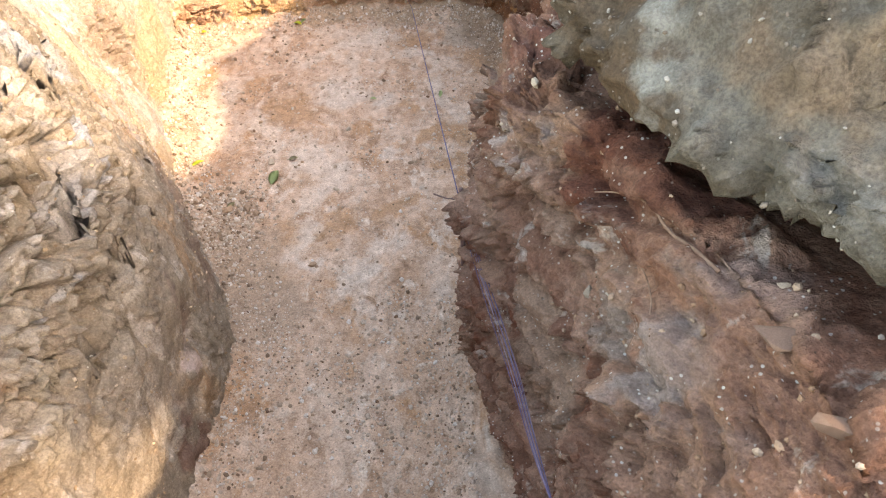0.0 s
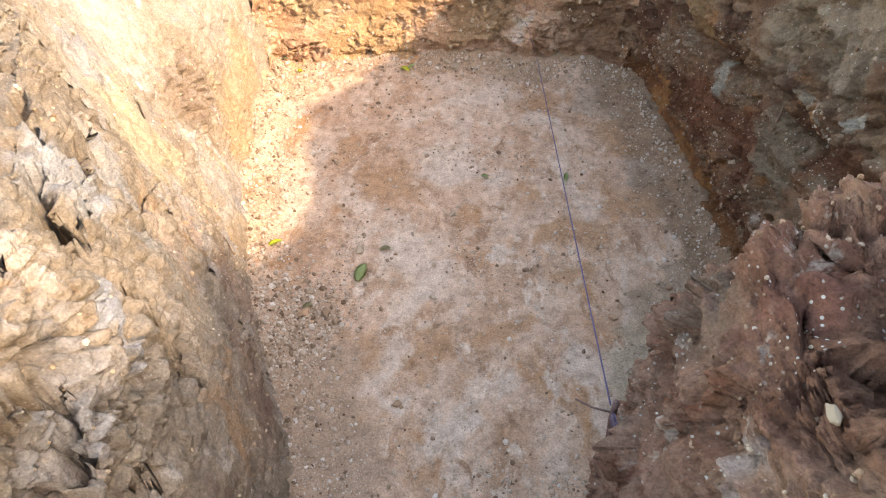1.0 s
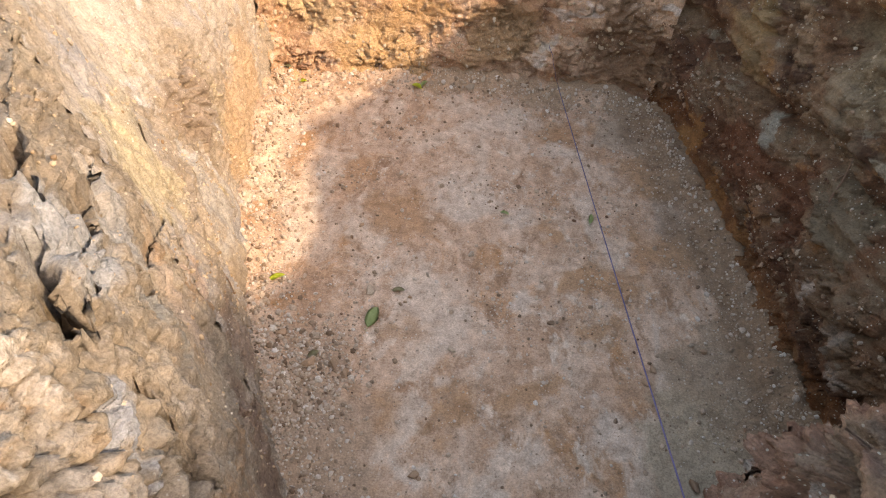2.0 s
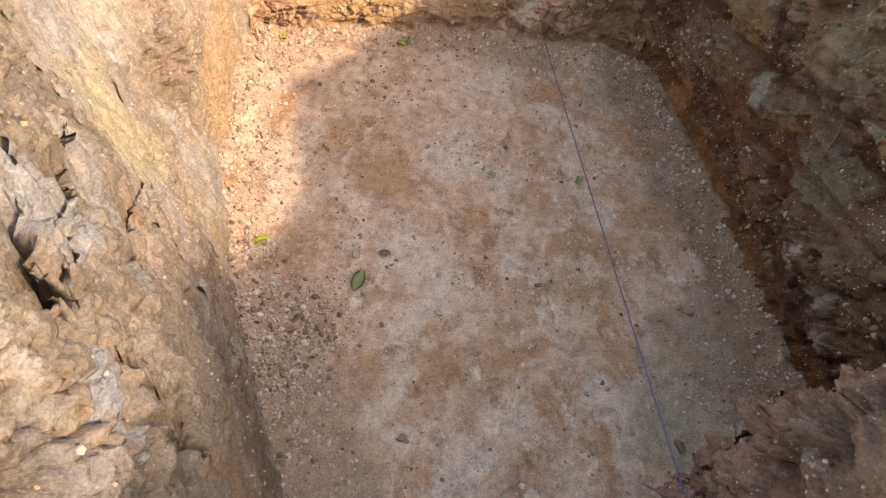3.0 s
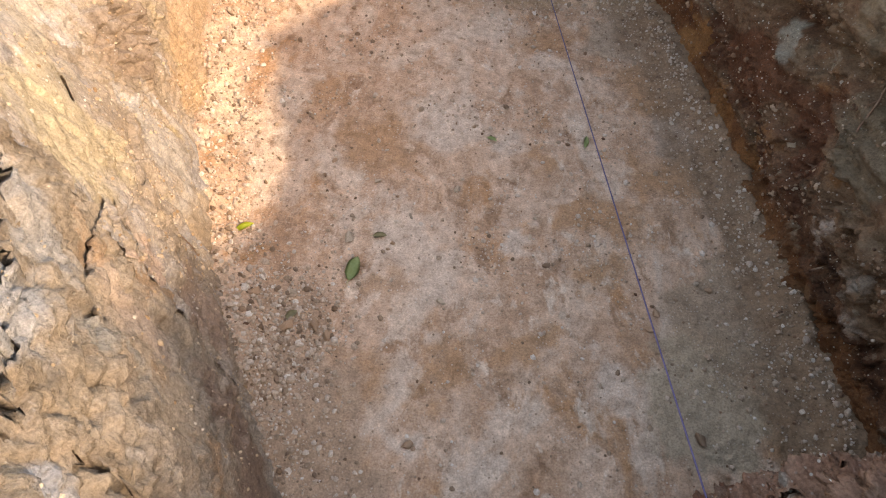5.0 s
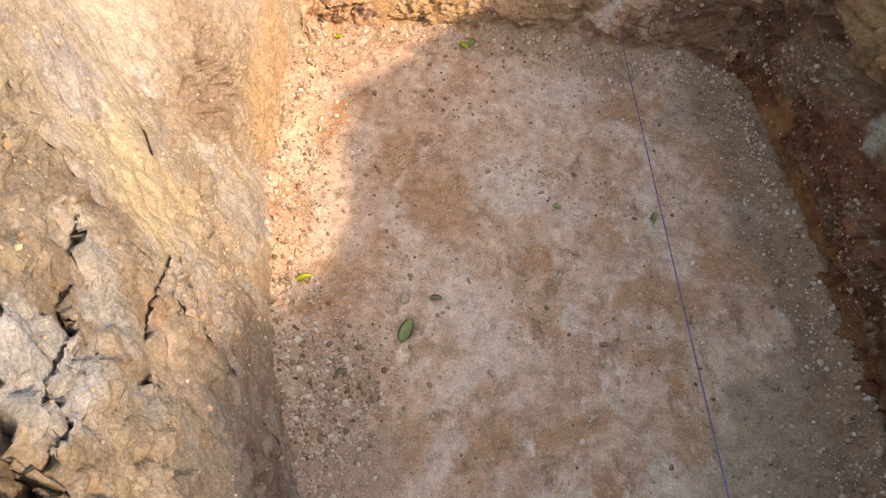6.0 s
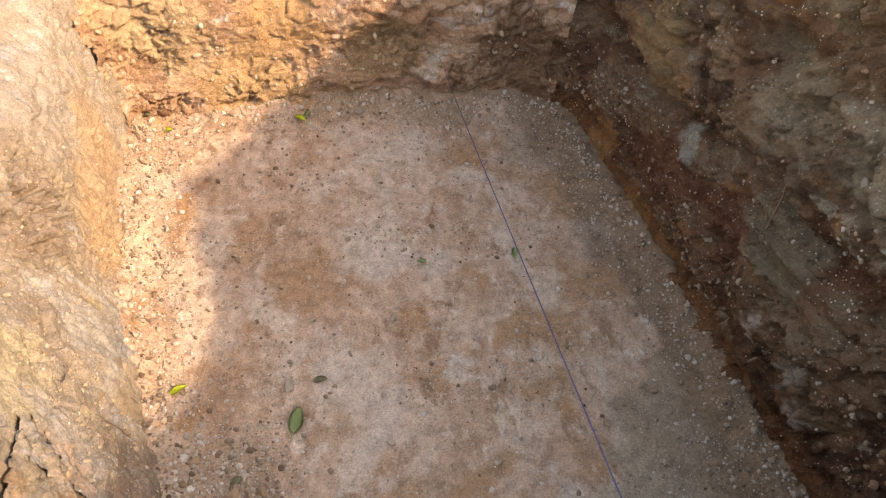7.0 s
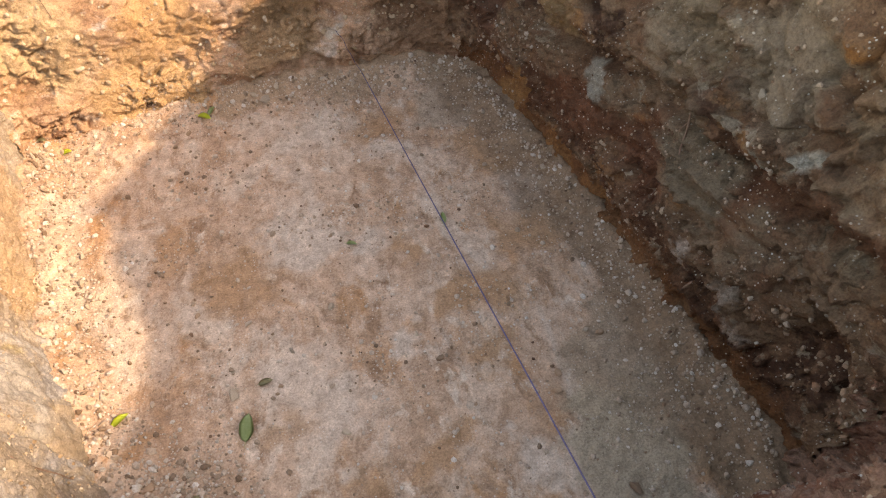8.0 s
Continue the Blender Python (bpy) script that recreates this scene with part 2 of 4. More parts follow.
def mesh_object(name, verts, faces, material, parent=None, label="", shade=True):
    me = bpy.data.meshes.new(name)
    me.from_pydata(verts, [], faces)
    me.materials.append(material)
    if shade:
        me.polygons.foreach_set("use_smooth", [True] * len(me.polygons))
    me.update()
    ob = new(name, me)
    if parent:
        ob.parent = parent
    if label:
        tagged(ob, label)
    return ob


def part(name, bm, material, parent=None, label="", shade=True):
    me = bpy.data.meshes.new(name)
    bm.to_mesh(me)
    bm.free()
    me.materials.append(material)
    if shade:
        me.polygons.foreach_set("use_smooth", [True] * len(me.polygons))
    ob = new(name, me)
    if parent:
        ob.parent = parent
    if label:
        tagged(ob, label)
    return ob


def grid_faces(nu, nv):
    return [(i * nv + j, (i + 1) * nv + j, (i + 1) * nv + j + 1, i * nv + j + 1) for i in range(nu - 1) for j in range(nv - 1)]


RNG = np.random.default_rng(3)
PERM = RNG.permutation(256)
PERM = np.concatenate([PERM, PERM, PERM])
GRAD = RNG.normal(size=(256, 3)).astype(np.float32)
GRAD /= np.linalg.norm(GRAD, axis=1, keepdims=True)
JITTER = RNG.uniform(-0.38, 0.38, (256, 3)).astype(np.float32)
HEIGHT = RNG.uniform(-0.5, 0.5, 256).astype(np.float32)
TILT = RNG.uniform(-1, 1, (256, 3)).astype(np.float32)


def ease(a, b, x):
    x = np.clip((x - a) / (b - a), 0.0, 1.0)
    return x * x * (3 - 2 * x)


def lattice(ix, iy, iz):
    return PERM[PERM[PERM[ix & 255] + (iy & 255)] + (iz & 255)]


def waves(P, scale, shift=0.0):
    """Gradient noise at many points, about -0.7 to 0.7."""
    Q = (np.asarray(P, np.float32) * np.float32(scale) + np.float32(shift * 7.31)).astype(np.float32)
    I = np.floor(Q).astype(np.int64)
    F = Q - I
    U = F * F * F * (F * (F * 6 - 15) + 10)
    out = np.zeros(Q.shape[:-1], np.float32)
    for dx in (0, 1):
        for dy in (0, 1):
            for dz in (0, 1):
                g = GRAD[lattice(I[..., 0] + dx, I[..., 1] + dy, I[..., 2] + dz)]
                d = g[..., 0] * (F[..., 0] - dx) + g[..., 1] * (F[..., 1] - dy) + g[..., 2] * (F[..., 2] - dz)
                wt = (U[..., 0] if dx else 1 - U[..., 0]) * (U[..., 1] if dy else 1 - U[..., 1]) * (U[..., 2] if dz else 1 - U[..., 2])
                out += d * wt
    return out * 1.4


def waves3(P, scale, shift=0.0):
    return np.stack([waves(P, scale, shift + 3.1 * k) for k in range(3)], -1)


def octaves(P, scale, count, gain=0.55, shift=0.0):
    return sum(waves(P, scale * 2.07 ** k, shift + k) * gain ** k for k in range(count))


def facets(P, size, shift=0.0, tilt=0.8):
    """Broken lumps: every cell is a tilted face at its own height. Gives the height and the distance to the next cell."""
    Q = (np.asarray(P, np.float32) / np.float32(size) + np.float32(shift)).astype(np.float32)
    I = np.floor(Q - 0.5).astype(np.int64)
    best = np.full(Q.shape[:-1], 9.0, np.float32)
    second = best.copy()
    high = np.zeros_like(best)
    for dx in (0, 1):
        for dy in (0, 1):
            for dz in (0, 1):
                n = lattice(I[..., 0] + dx, I[..., 1] + dy, I[..., 2] + dz)
                D = Q - (I + np.array((dx + 0.5, dy + 0.5, dz + 0.5), np.float32)).astype(np.float32) - JITTER[n]
                d = np.sqrt((D * D).sum(-1))
                h = HEIGHT[n] + tilt * (TILT[n] * D).sum(-1)
                near = d < best
                second = np.where(near, best, np.minimum(second, d))
                high = np.where(near, h, high)
                best = np.where(near, d, best)
    return high, second - best


def relief(P, amp, lump, crack=0.0):
    """Relief of a dug face: swells, broken clods with sharp edges between calm stretches, open joints and grit."""
    warp = waves3(P, 3.0) * 0.08 + waves3(P, 9.0, 2) * 0.03
    A = P + warp
    w = ease(-0.12, 0.28, waves(P, 2.1, 5))
    w2 = ease(-0.2, 0.25, waves(P, 3.4, 8))
    joint = ease(-0.05, 0.3, waves(P, 4.6, 11))
    out = amp * (waves(P, 1.5) + 0.7 * waves(P, 3.6, 4))
    for size, gain, mask, k in ((0.21, 0.95, w, 1), (0.088, 0.55, 0.18 + 0.82 * w2, 2), (0.038, 0.30, 0.25 + 0.75 * w * w2, 3), (0.019, 0.13, 0.3 + 0.7 * w2, 4)):
        h, gap = facets(A * np.array((1, 1, 1.35)), size, k * 3.7)
        out = out + lump * gain * mask * (h - 0.55 * joint * (1 - ease(0.0, 0.14, gap)))
    out = out + lump * 0.20 * octaves(P, 13, 4, 0.6)
    if crack:
        c = np.abs(waves(P * np.array((1.7, 1.7, 0.8)) + warp * 2, 1.0, 6))
        out = out - crack * (1 - ease(0.0, 0.035, c)) * ease(-0.05, 0.3, waves(P, 1.3, 9))
    return out


def line_gap(P, N, line, wobble=0.03):
    """Distance of many points from a broken line, along the surface, uneven along it."""
    Q = P + waves3(P, 9.0, 21) * wobble + waves3(P, 28.0, 23) * wobble * 0.4
    best = np.full(P.shape[:-1], 9.0)
    for a, b in zip(line, line[1:]):
        a, b = np.array(a), np.array(b)
        t = np.clip(((Q - a) @ (b - a)) / ((b - a) @ (b - a)), 0, 1)
        D = Q - a - t[..., None] * (b - a)
        far = np.linalg.norm(D, axis=-1) > 0.2
        D = D - 0.95 * (D * N).sum(-1)[..., None] * N
        best = np.minimum(best, np.linalg.norm(D, axis=-1) + far)
    return best


def carve(P, N, line, width, deep, wobble=0.03):
    uneven = width * np.clip(0.75 + 0.9 * waves(P, 7.0, 25), 0.25, 1.4)
    return -deep * (1 - ease(0.45, 1.0, line_gap(P, N, line, wobble) / uneven))


def blob(P, c, r):
    return np.exp(-((P - np.array(c)) ** 2).sum(-1) / (r * r))


def spot_colours(P, spots, base=0.0):
    """Colour and weight at many points from spots of other earth or painted shade: place, radius, colour, weight."""
    Q = P + waves3(P, 2.6, 31) * 0.20 + waves3(P, 7.5, 33) * 0.12 + waves3(P, 21, 35) * 0.04
    col = np.full(P.shape, 0.3)
    acc = np.full(P.shape[:-1], float(base))
    for c, r, rgb, k in spots:
        d = np.linalg.norm(Q - np.array(c), axis=-1) / r
        f = k * (1 - ease(0.25, 1.35, d))
        new_acc = f + acc * (1 - f)
        mixw = np.where(new_acc > 1e-6, f / np.maximum(new_acc, 1e-6), 0)[..., None]
        col = col * (1 - mixw) + np.array(rgb) * mixw
        acc = new_acc
    return np.concatenate([col, acc[..., None]], -1)


def paint(ob, rgba):
    at = ob.data.color_attributes.new("earth", "FLOAT_COLOR", "POINT")
    at.data.foreach_set("color", np.asarray(rgba, np.float32).ravel())


def sheet(name, P, material, flip=False):
    """A fine grid of points as one smooth mesh."""
    nu, nv = P.shape[:2]
    k = (np.arange(nu - 1)[:, None] * nv + np.arange(nv - 1)[None]).ravel()
    quads = np.stack([k, k + nv, k + nv + 1, k + 1], -1)
    if flip:
        quads = quads[:, ::-1]
    me = bpy.data.meshes.new(name)
    me.vertices.add(nu * nv)
    me.vertices.foreach_set("co", P.astype(np.float32).ravel())
    me.loops.add(quads.size)
    me.loops.foreach_set("vertex_index", quads.astype(np.int32).ravel())
    me.polygons.add(len(quads))
    me.polygons.foreach_set("loop_start", np.arange(0, quads.size, 4, dtype=np.int32))
    me.update(calc_edges=True)
    me.polygons.foreach_set("use_smooth", np.ones(len(quads), bool))
    me.materials.append(material)
    me.validate()
    return new(name, me)


def normals(P):
    N = np.cross(np.gradient(P, axis=1), np.gradient(P, axis=0))
    return N / np.maximum(1e-9, np.linalg.norm(N, axis=2, keepdims=True))


# ---------------------------------------------------------------- the pit's outline
# foot x, y; outward x, y; then offset and height of: lower face, upper face, rim
PASSAGE_RIGHT = [
    (0.62, -2.30, 1.0, -0.5, 0.12, 1.0, 0.30, 2.00, 0.55, 2.32),
    (0.58, -0.60, 1.0, 0.0, 0.10, 1.2, 0.28, 1.95, 0.55, 2.35),
    (0.66, 0.35, 1.0, 0.0, 0.06, 1.3, 0.18, 1.95, 0.42, 2.32),
    (0.62, 1.00, 1.0, 0.0, 0.05, 1.2, 0.14, 1.75, 0.26, 2.25),
    (0.50, 1.60, 1.0, 0.0, 0.02, 1.1, -0.02, 2.00, 0.14, 2.22),
    (0.40, 2.10, 1.0, -0.1, 0.00, 1.1, 0.08, 1.85, 0.28, 2.15),
]
CORNER_RIGHT = [
    (0.42, 2.42, 0.7, -0.7, 0.05, 1.0, 0.14, 1.60, 0.38, 2.15),
    (0.90, 2.68, 0.15, -1.0, 0.10, 1.0, 0.24, 1.65, 0.38, 2.20),
    (1.42, 2.70, 0.7, -0.7, 0.05, 1.0, 0.15, 1.60, 0.50, 2.75),
]
# rim heights are set, out of view, to cast the floor's shadow edge
PIT_RIGHT = [
    (1.50, 3.15, 1.0, -0.1, 0.02, 0.9, 0.02, 1.50, 0.25, 2.90),
    (1.34, 3.80, 1.0, 0.0, 0.00, 0.8, 0.08, 1.50, 0.30, 3.02),
    (1.18, 4.55, 1.0, 0.0, 0.06, 0.8, 0.12, 1.60, 0.30, 2.62),
    (0.97, 5.40, 1.0, 0.1, 0.00, 0.8, 0.06, 1.50, 0.30, 2.30),
    (0.80, 6.05, 0.9, 0.4, 0.06, 0.7, 0.12, 1.40, 0.30, 2.25),
]
PIT_END = [
    (0.60, 6.42, 0.5, 0.9, 0.02, 0.7, 0.10, 1.40, 0.30, 2.20),
    (0.00, 6.50, 0.0, 1.0, 0.00, 0.6, 0.08, 1.40, 0.30, 2.15),
    (-1.00, 6.48, 0.0, 1.0, 0.00, 0.6, 0.10, 1.40, 0.30, 2.10),
    (-2.00, 6.34, 0.0, 1.0, 0.06, 0.6, 0.20, 1.40, 0.40, 2.05),
]
PIT_LEFT = [
    (-2.55, 6.20, -0.7, 0.7, 0.06, 0.6, 0.20, 1.30, 0.60, 2.00),
    (-2.55, 5.70, -1.0, 0.1, 0.05, 0.5, 0.15, 1.05, 1.20, 2.00),
    (-2.42, 5.00, -1.0, 0.0, 0.05, 0.5, 0.14, 1.05, 1.20, 2.00),
    (-2.25, 4.40, -1.0, 0.1, 0.07, 0.5, 0.18, 1.05, 1.20, 2.00),
    (-2.05, 3.90, -1.0, 0.3, 0.12, 0.55, 0.34, 1.00, 1.15, 2.00),
    (-1.82, 3.45, -1.0, 0.5, 0.14, 0.65, 0.40, 1.15, 1.10, 2.02),
]
PASSAGE_LEFT = [
    (-1.60, 3.05, -1.0, 0.5, 0.16, 0.70, 0.42, 1.22, 1.05, 2.02),
    (-1.36, 2.65, -1.0, 0.5, 0.18, 0.70, 0.54, 1.48, 0.98, 2.02),
    (-1.18, 2.25, -1.0, 0.2, 0.08, 0.85, 0.30, 1.62, 0.62, 2.04),
    (-1.08, 1.75, -1.0, 0.0, 0.05, 0.9, 0.16, 1.60, 0.36, 2.08),
    (-1.06, 1.20, -1.0, 0.0, 0.06, 1.0, 0.18, 1.70, 0.40, 2.08),
    (-1.06, 0.20, -1.0, 0.0, 0.08, 1.0, 0.20, 1.70, 0.45, 2.10),
    (-1.05, -2.20, -1.0, -0.5, 0.08, 1.0, 0.20, 1.70, 0.45, 2.10),
    (-0.30, -2.50, 0.0, -1.0, 0.08, 1.0, 0.20, 1.70, 0.40, 2.15),
]
OUTLINE = PASSAGE_RIGHT + CORNER_RIGHT + PIT_RIGHT + PIT_END + PIT_LEFT + PASSAGE_LEFT


def catmull(a, b, c, d, t):
    return 0.5 * (2 * b + (c - a) * t + (2 * a - 5 * b + 4 * c - d) * t * t + (3 * b - a - 3 * c + d) * t ** 3)


CTRL = np.array(OUTLINE)
N_CTRL = len(CTRL)


def outline(s):
    """The outline's ten numbers at s, counted in its corners."""
    i, t = int(math.floor(s)), s - math.floor(s)
    r = catmull(*[CTRL[(i + k) % N_CTRL] for k in (-1, 0, 1, 2)], t)
    n = math.hypot(r[2], r[3])
    r[2], r[3] = r[2] / n, r[3] / n
    return r


def profile(r, v):
    """Offset and height on the face at v from 0 (under the floor) to 5 (behind the rim)."""
    pts = [(-0.16, -0.12), (-0.02, 0.06), (r[4], r[5]), (r[6], r[7]), (r[8], r[9]), (r[8] + 0.70, r[9] - 0.12)]
    i = min(4, int(v))
    t = v - i
    p = [np.array(pts[min(5, max(0, i + k))]) for k in (-1, 0, 1, 2)]
    hard = p[1] * (1 - t) + p[2] * t
    return hard * 0.55 + catmull(p[0], p[1], p[2], p[3], t) * 0.45


V_STEPS = np.concatenate([np.linspace(0, 1, 16, endpoint=False), np.linspace(1, 2, 88, endpoint=False), np.linspace(2, 3, 80, endpoint=False),
                          np.linspace(3, 4, 72, endpoint=False), np.linspace(4, 5, 26)])


FACES = {}


def right_beds(P, N):
    """Beds dipping to the end wall: a smooth orange foot, a bed full of stones, the dark undercut seam, a burrow, a hollow."""
    x, y, z = P[..., 0], P[..., 1], P[..., 2]
    n = waves(P, 2.2, 41)
    seam = np.interp(y, (3.1, 3.45, 3.9, 4.4, 5.05, 6.2), (1.36, 1.22, 1.15, 1.10, 0.98, 0.9)) + 0.06 * n
    d = -0.11 * np.exp(-((z - seam) / 0.07) ** 2) + 0.06 * np.exp(-((z - seam - 0.24) / 0.15) ** 2)
    foot = 0.26 + 0.05 * waves(P, 3.0, 43)
    d += 0.05 * ease(foot - 0.03, foot + 0.05, z) - 0.035
    # stepped beds, torn along their length
    dip = z + 0.16 * (y - 4.5) + 0.05 * n
    step = (dip * 7.5) % 1.0
    d += 0.035 * (ease(0.0, 0.85, step) - ease(0.86, 1.0, step)) * ease(0.3, 0.5, z) * ease(-0.3, 0.1, waves(P, 1.7, 45))
    d -= 0.26 * blob(P, (1.30, 4.80, 1.66), 0.13) + 0.10 * blob(P, (1.36, 3.92, 1.43), 0.045)
    d -= 0.16 * np.exp(-((y - 3.2) ** 2 / 0.05 + (z - 0.72) ** 2 / 0.05))
    return d


def far_beds(P, N):
    """A smooth trimmed foot under a ragged overhanging line, clods above."""
    z = P[..., 2]
    line = 0.17 + 0.10 * waves(P, 2.5, 51) + 0.05 * waves(P, 8, 52)
    d = (0.05 * ease(line, line + 0.03, z) - 0.04) * ease(-1.5, -1.0, P[..., 0] + 0.3 * waves(P, 4, 54))
    d += 0.02 * np.sin(z * 11 + 2 * waves(P, 2, 53))
    d -= 0.02 * ease(0.2, 0.26, z) * ease(0.68, 0.55, z) * ease(-1.2, -1.0, P[..., 0]) * ease(-0.1, -0.35, P[..., 0])
    return d


def left_beds(P, N):
    """Upright spade cuts over the foot, a plate left standing, a broken hollow, and the shoulder's long crack."""
    y, z = P[..., 1], P[..., 2]
    cut = ease(1.0, 0.8, z)
    S = P * np.array((1.0, 1.0, 0.10))
    d = cut * (0.030 * waves(S, 11, 61) + 0.014 * waves(S, 31, 62))
    plate = ease(3.66, 3.69, y) * ease(4.20, 4.17, y + 0.05 * z) * ease(0.80, 0.77, z + 0.03 * waves(P, 9, 63)) * ease(0.02, 0.1, z)
    d += 0.035 * plate
    rough_spot = blob(P, (-2.42, 4.45, 0.92), 0.34)
    h, gap = facets(P + waves3(P, 8, 64) * 0.03, 0.075)
    d += rough_spot * (0.075 * h - 0.06 * (1 - ease(0, 0.2, gap)) - 0.03)
    return d


SHOULDER_CRACKS = [
    ([(-1.96, 3.10, 1.22), (-1.86, 2.97, 1.33), (-1.80, 2.86, 1.38), (-1.64, 2.60, 1.47)], 0.030, 0.16),
    ([(-2.36, 3.76, 1.36), (-2.20, 3.62, 1.28)], 0.022, 0.08),
    ([(-2.08, 3.62, 0.82), (-2.00, 3.50, 0.90)], 0.020, 0.07),
    ([(-1.78, 3.04, 1.06), (-1.93, 3.16, 1.14)], 0.018, 0.06),
]
TORN_CRACKS = [
    ([(-1.98, 2.96, 1.70), (-1.92, 2.85, 1.73), (-1.85, 2.71, 1.78), (-1.78, 2.57, 1.84), (-1.71, 2.49, 1.82)], 0.050, 0.20),
    ([(-1.71, 2.49, 1.82), (-1.66, 2.35, 1.88), (-1.58, 2.29, 1.84), (-1.56, 2.19, 1.88), (-1.50, 2.10, 1.86)], 0.036, 0.16),
    ([(-2.03, 2.71, 2.02), (-1.93, 2.57, 2.00), (-1.80, 2.45, 1.96)], 0.040, 0.14),
    ([(-1.72, 2.28, 2.00), (-1.62, 2.19, 1.97), (-1.52, 2.08, 1.92)], 0.045, 0.16),
]
TORN_CRACKS_NEAR = [
    ([(-1.30, 1.62, 1.83), (-1.25, 1.50, 1.72), (-1.23, 1.43, 1.64)], 0.042, 0.16),
    ([(-1.21, 1.58, 1.45), (-1.18, 1.50, 1.38), (-1.19, 1.40, 1.36)], 0.032, 0.13),
    ([(-1.34, 1.55, 1.92), (-1.33, 1.38, 1.88)], 0.030, 0.12),
    ([(-1.16, 1.28, 1.20), (-1.19, 1.10, 1.30), (-1.22, 0.92, 1.36)], 0.028, 0.10),
    ([(-1.39, 2.11, 1.70), (-1.30, 2.06, 1.50), (-1.22, 2.08, 1.20)], 0.022, 0.06),
]


def bank_beds(P, N):
    """Torn blocks and open cracks over a smoother scraped foot; a rounded nose at the passage's end."""
    z = P[..., 2]
    high = ease(1.15, 1.5, z + 0.15 * waves(P, 2.5, 71))
    Q = P + waves3(P, 6, 72) * 0.035
    h, gap = facets(Q * np.array((1.0, 0.75, 1.2)), 0.15, 2.0)
    h2, gap2 = facets(Q, 0.062, 5.0)
    d = high * (0.034 * h - 0.035 * (1 - ease(0, 0.10, gap)) * ease(-0.1, 0.2, waves(P, 3, 73)) + 0.014 * h2 - 0.012 * (1 - ease(0, 0.16, gap2)))
    d = d * (1 + 1.5 * ease(2.15, 1.75, P[..., 1]))
    S = P * np.array((1.0, 1.0, 0.18))
    d += (1 - high) * (0.022 * waves(S, 9, 74) + 0.010 * waves(S, 30, 75))
    d += 0.06 * blob(P, (-1.16, 1.62, 0.95), 0.22) - 0.07 * blob(P, (-1.1, 1.75, 0.62), 0.14) + 0.07 * blob(P, (-1.08, 1.52, 0.55), 0.10)
    return d


def passage_beds(P, N):
    """Leaning shelves under the pale stratum, with flat broken plates."""
    y, z = P[..., 1], P[..., 2]
    dip = z + 0.35 * y + 0.07 * waves(P, 2.6, 81)
    step = (dip * 5.2) % 1.0
    m = ease(-0.15, 0.25, waves(P, 1.9, 82))
    d = 0.055 * m * (ease(0.0, 0.88, step) - ease(0.9, 1.0, step))
    h, gap = facets(P * np.array((0.8, 0.55, 1.6)) + waves3(P, 5, 83) * 0.03, 0.12, 1.0)
    d += 0.05 * h * ease(0.1, -0.2, waves(P, 2.3, 84))
    return d - 0.02


RED_STAINS = [
    ((0.52, 1.50, 2.08), 0.12, (0.343, 0.251, 0.207), 0.8), ((0.60, 1.42, 2.06), 0.10, (0.327, 0.236, 0.199), 0.7),
    ((0.66, 1.14, 1.30), 0.22, (0.283, 0.171, 0.113), 0.8), ((0.70, 0.88, 1.30), 0.25, (0.298, 0.186, 0.125), 0.8),
    ((0.90, 0.50, 2.05), 0.20, (0.283, 0.213, 0.178), 0.7), ((0.80, 0.80, 1.85), 0.18, (0.269, 0.194, 0.152), 0.7),
    ((0.85, 1.25, 2.15), 0.20, (0.126, 0.0418, 0.0243), 0.9), ((0.98, 0.95, 2.25), 0.22, (0.126, 0.0494, 0.0312), 0.8),
    ((1.00, 0.40, 2.20), 0.20, (0.231, 0.141, 0.108), 0.7), ((0.47, 2.10, 1.90), 0.20, (0.194, 0.125, 0.0866), 0.7),
    ((0.60, 1.95, 2.08), 0.14, (0.178, 0.076, 0.052), 0.8),
]
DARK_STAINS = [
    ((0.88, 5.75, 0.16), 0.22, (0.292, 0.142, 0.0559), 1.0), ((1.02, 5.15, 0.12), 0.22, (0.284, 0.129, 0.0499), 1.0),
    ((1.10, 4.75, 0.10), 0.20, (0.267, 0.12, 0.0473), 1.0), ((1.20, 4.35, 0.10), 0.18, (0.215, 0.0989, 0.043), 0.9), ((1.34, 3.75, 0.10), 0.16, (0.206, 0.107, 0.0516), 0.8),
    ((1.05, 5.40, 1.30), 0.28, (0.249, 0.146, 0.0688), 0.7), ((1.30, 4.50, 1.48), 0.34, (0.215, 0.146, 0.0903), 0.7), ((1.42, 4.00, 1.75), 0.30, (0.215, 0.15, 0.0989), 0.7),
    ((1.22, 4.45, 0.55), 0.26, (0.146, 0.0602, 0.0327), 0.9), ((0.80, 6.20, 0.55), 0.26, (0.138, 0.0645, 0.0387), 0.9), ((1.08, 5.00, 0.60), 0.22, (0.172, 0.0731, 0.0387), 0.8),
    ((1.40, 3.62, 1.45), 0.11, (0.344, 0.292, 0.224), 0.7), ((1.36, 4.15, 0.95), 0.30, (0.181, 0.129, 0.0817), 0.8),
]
PALE_STREAKS = [
    ((1.26, 4.33, 0.52), 0.06, (0.442, 0.34, 0.272), 0.9), ((1.31, 3.92, 0.52), 0.10, (0.357, 0.272, 0.212), 0.8), ((1.40, 3.56, 0.48), 0.12, (0.323, 0.246, 0.187), 0.8),
    ((1.12, 5.05, 0.95), 0.12, (0.306, 0.264, 0.204), 0.8), ((1.40, 3.85, 1.30), 0.09, (0.289, 0.255, 0.196), 0.7),
]
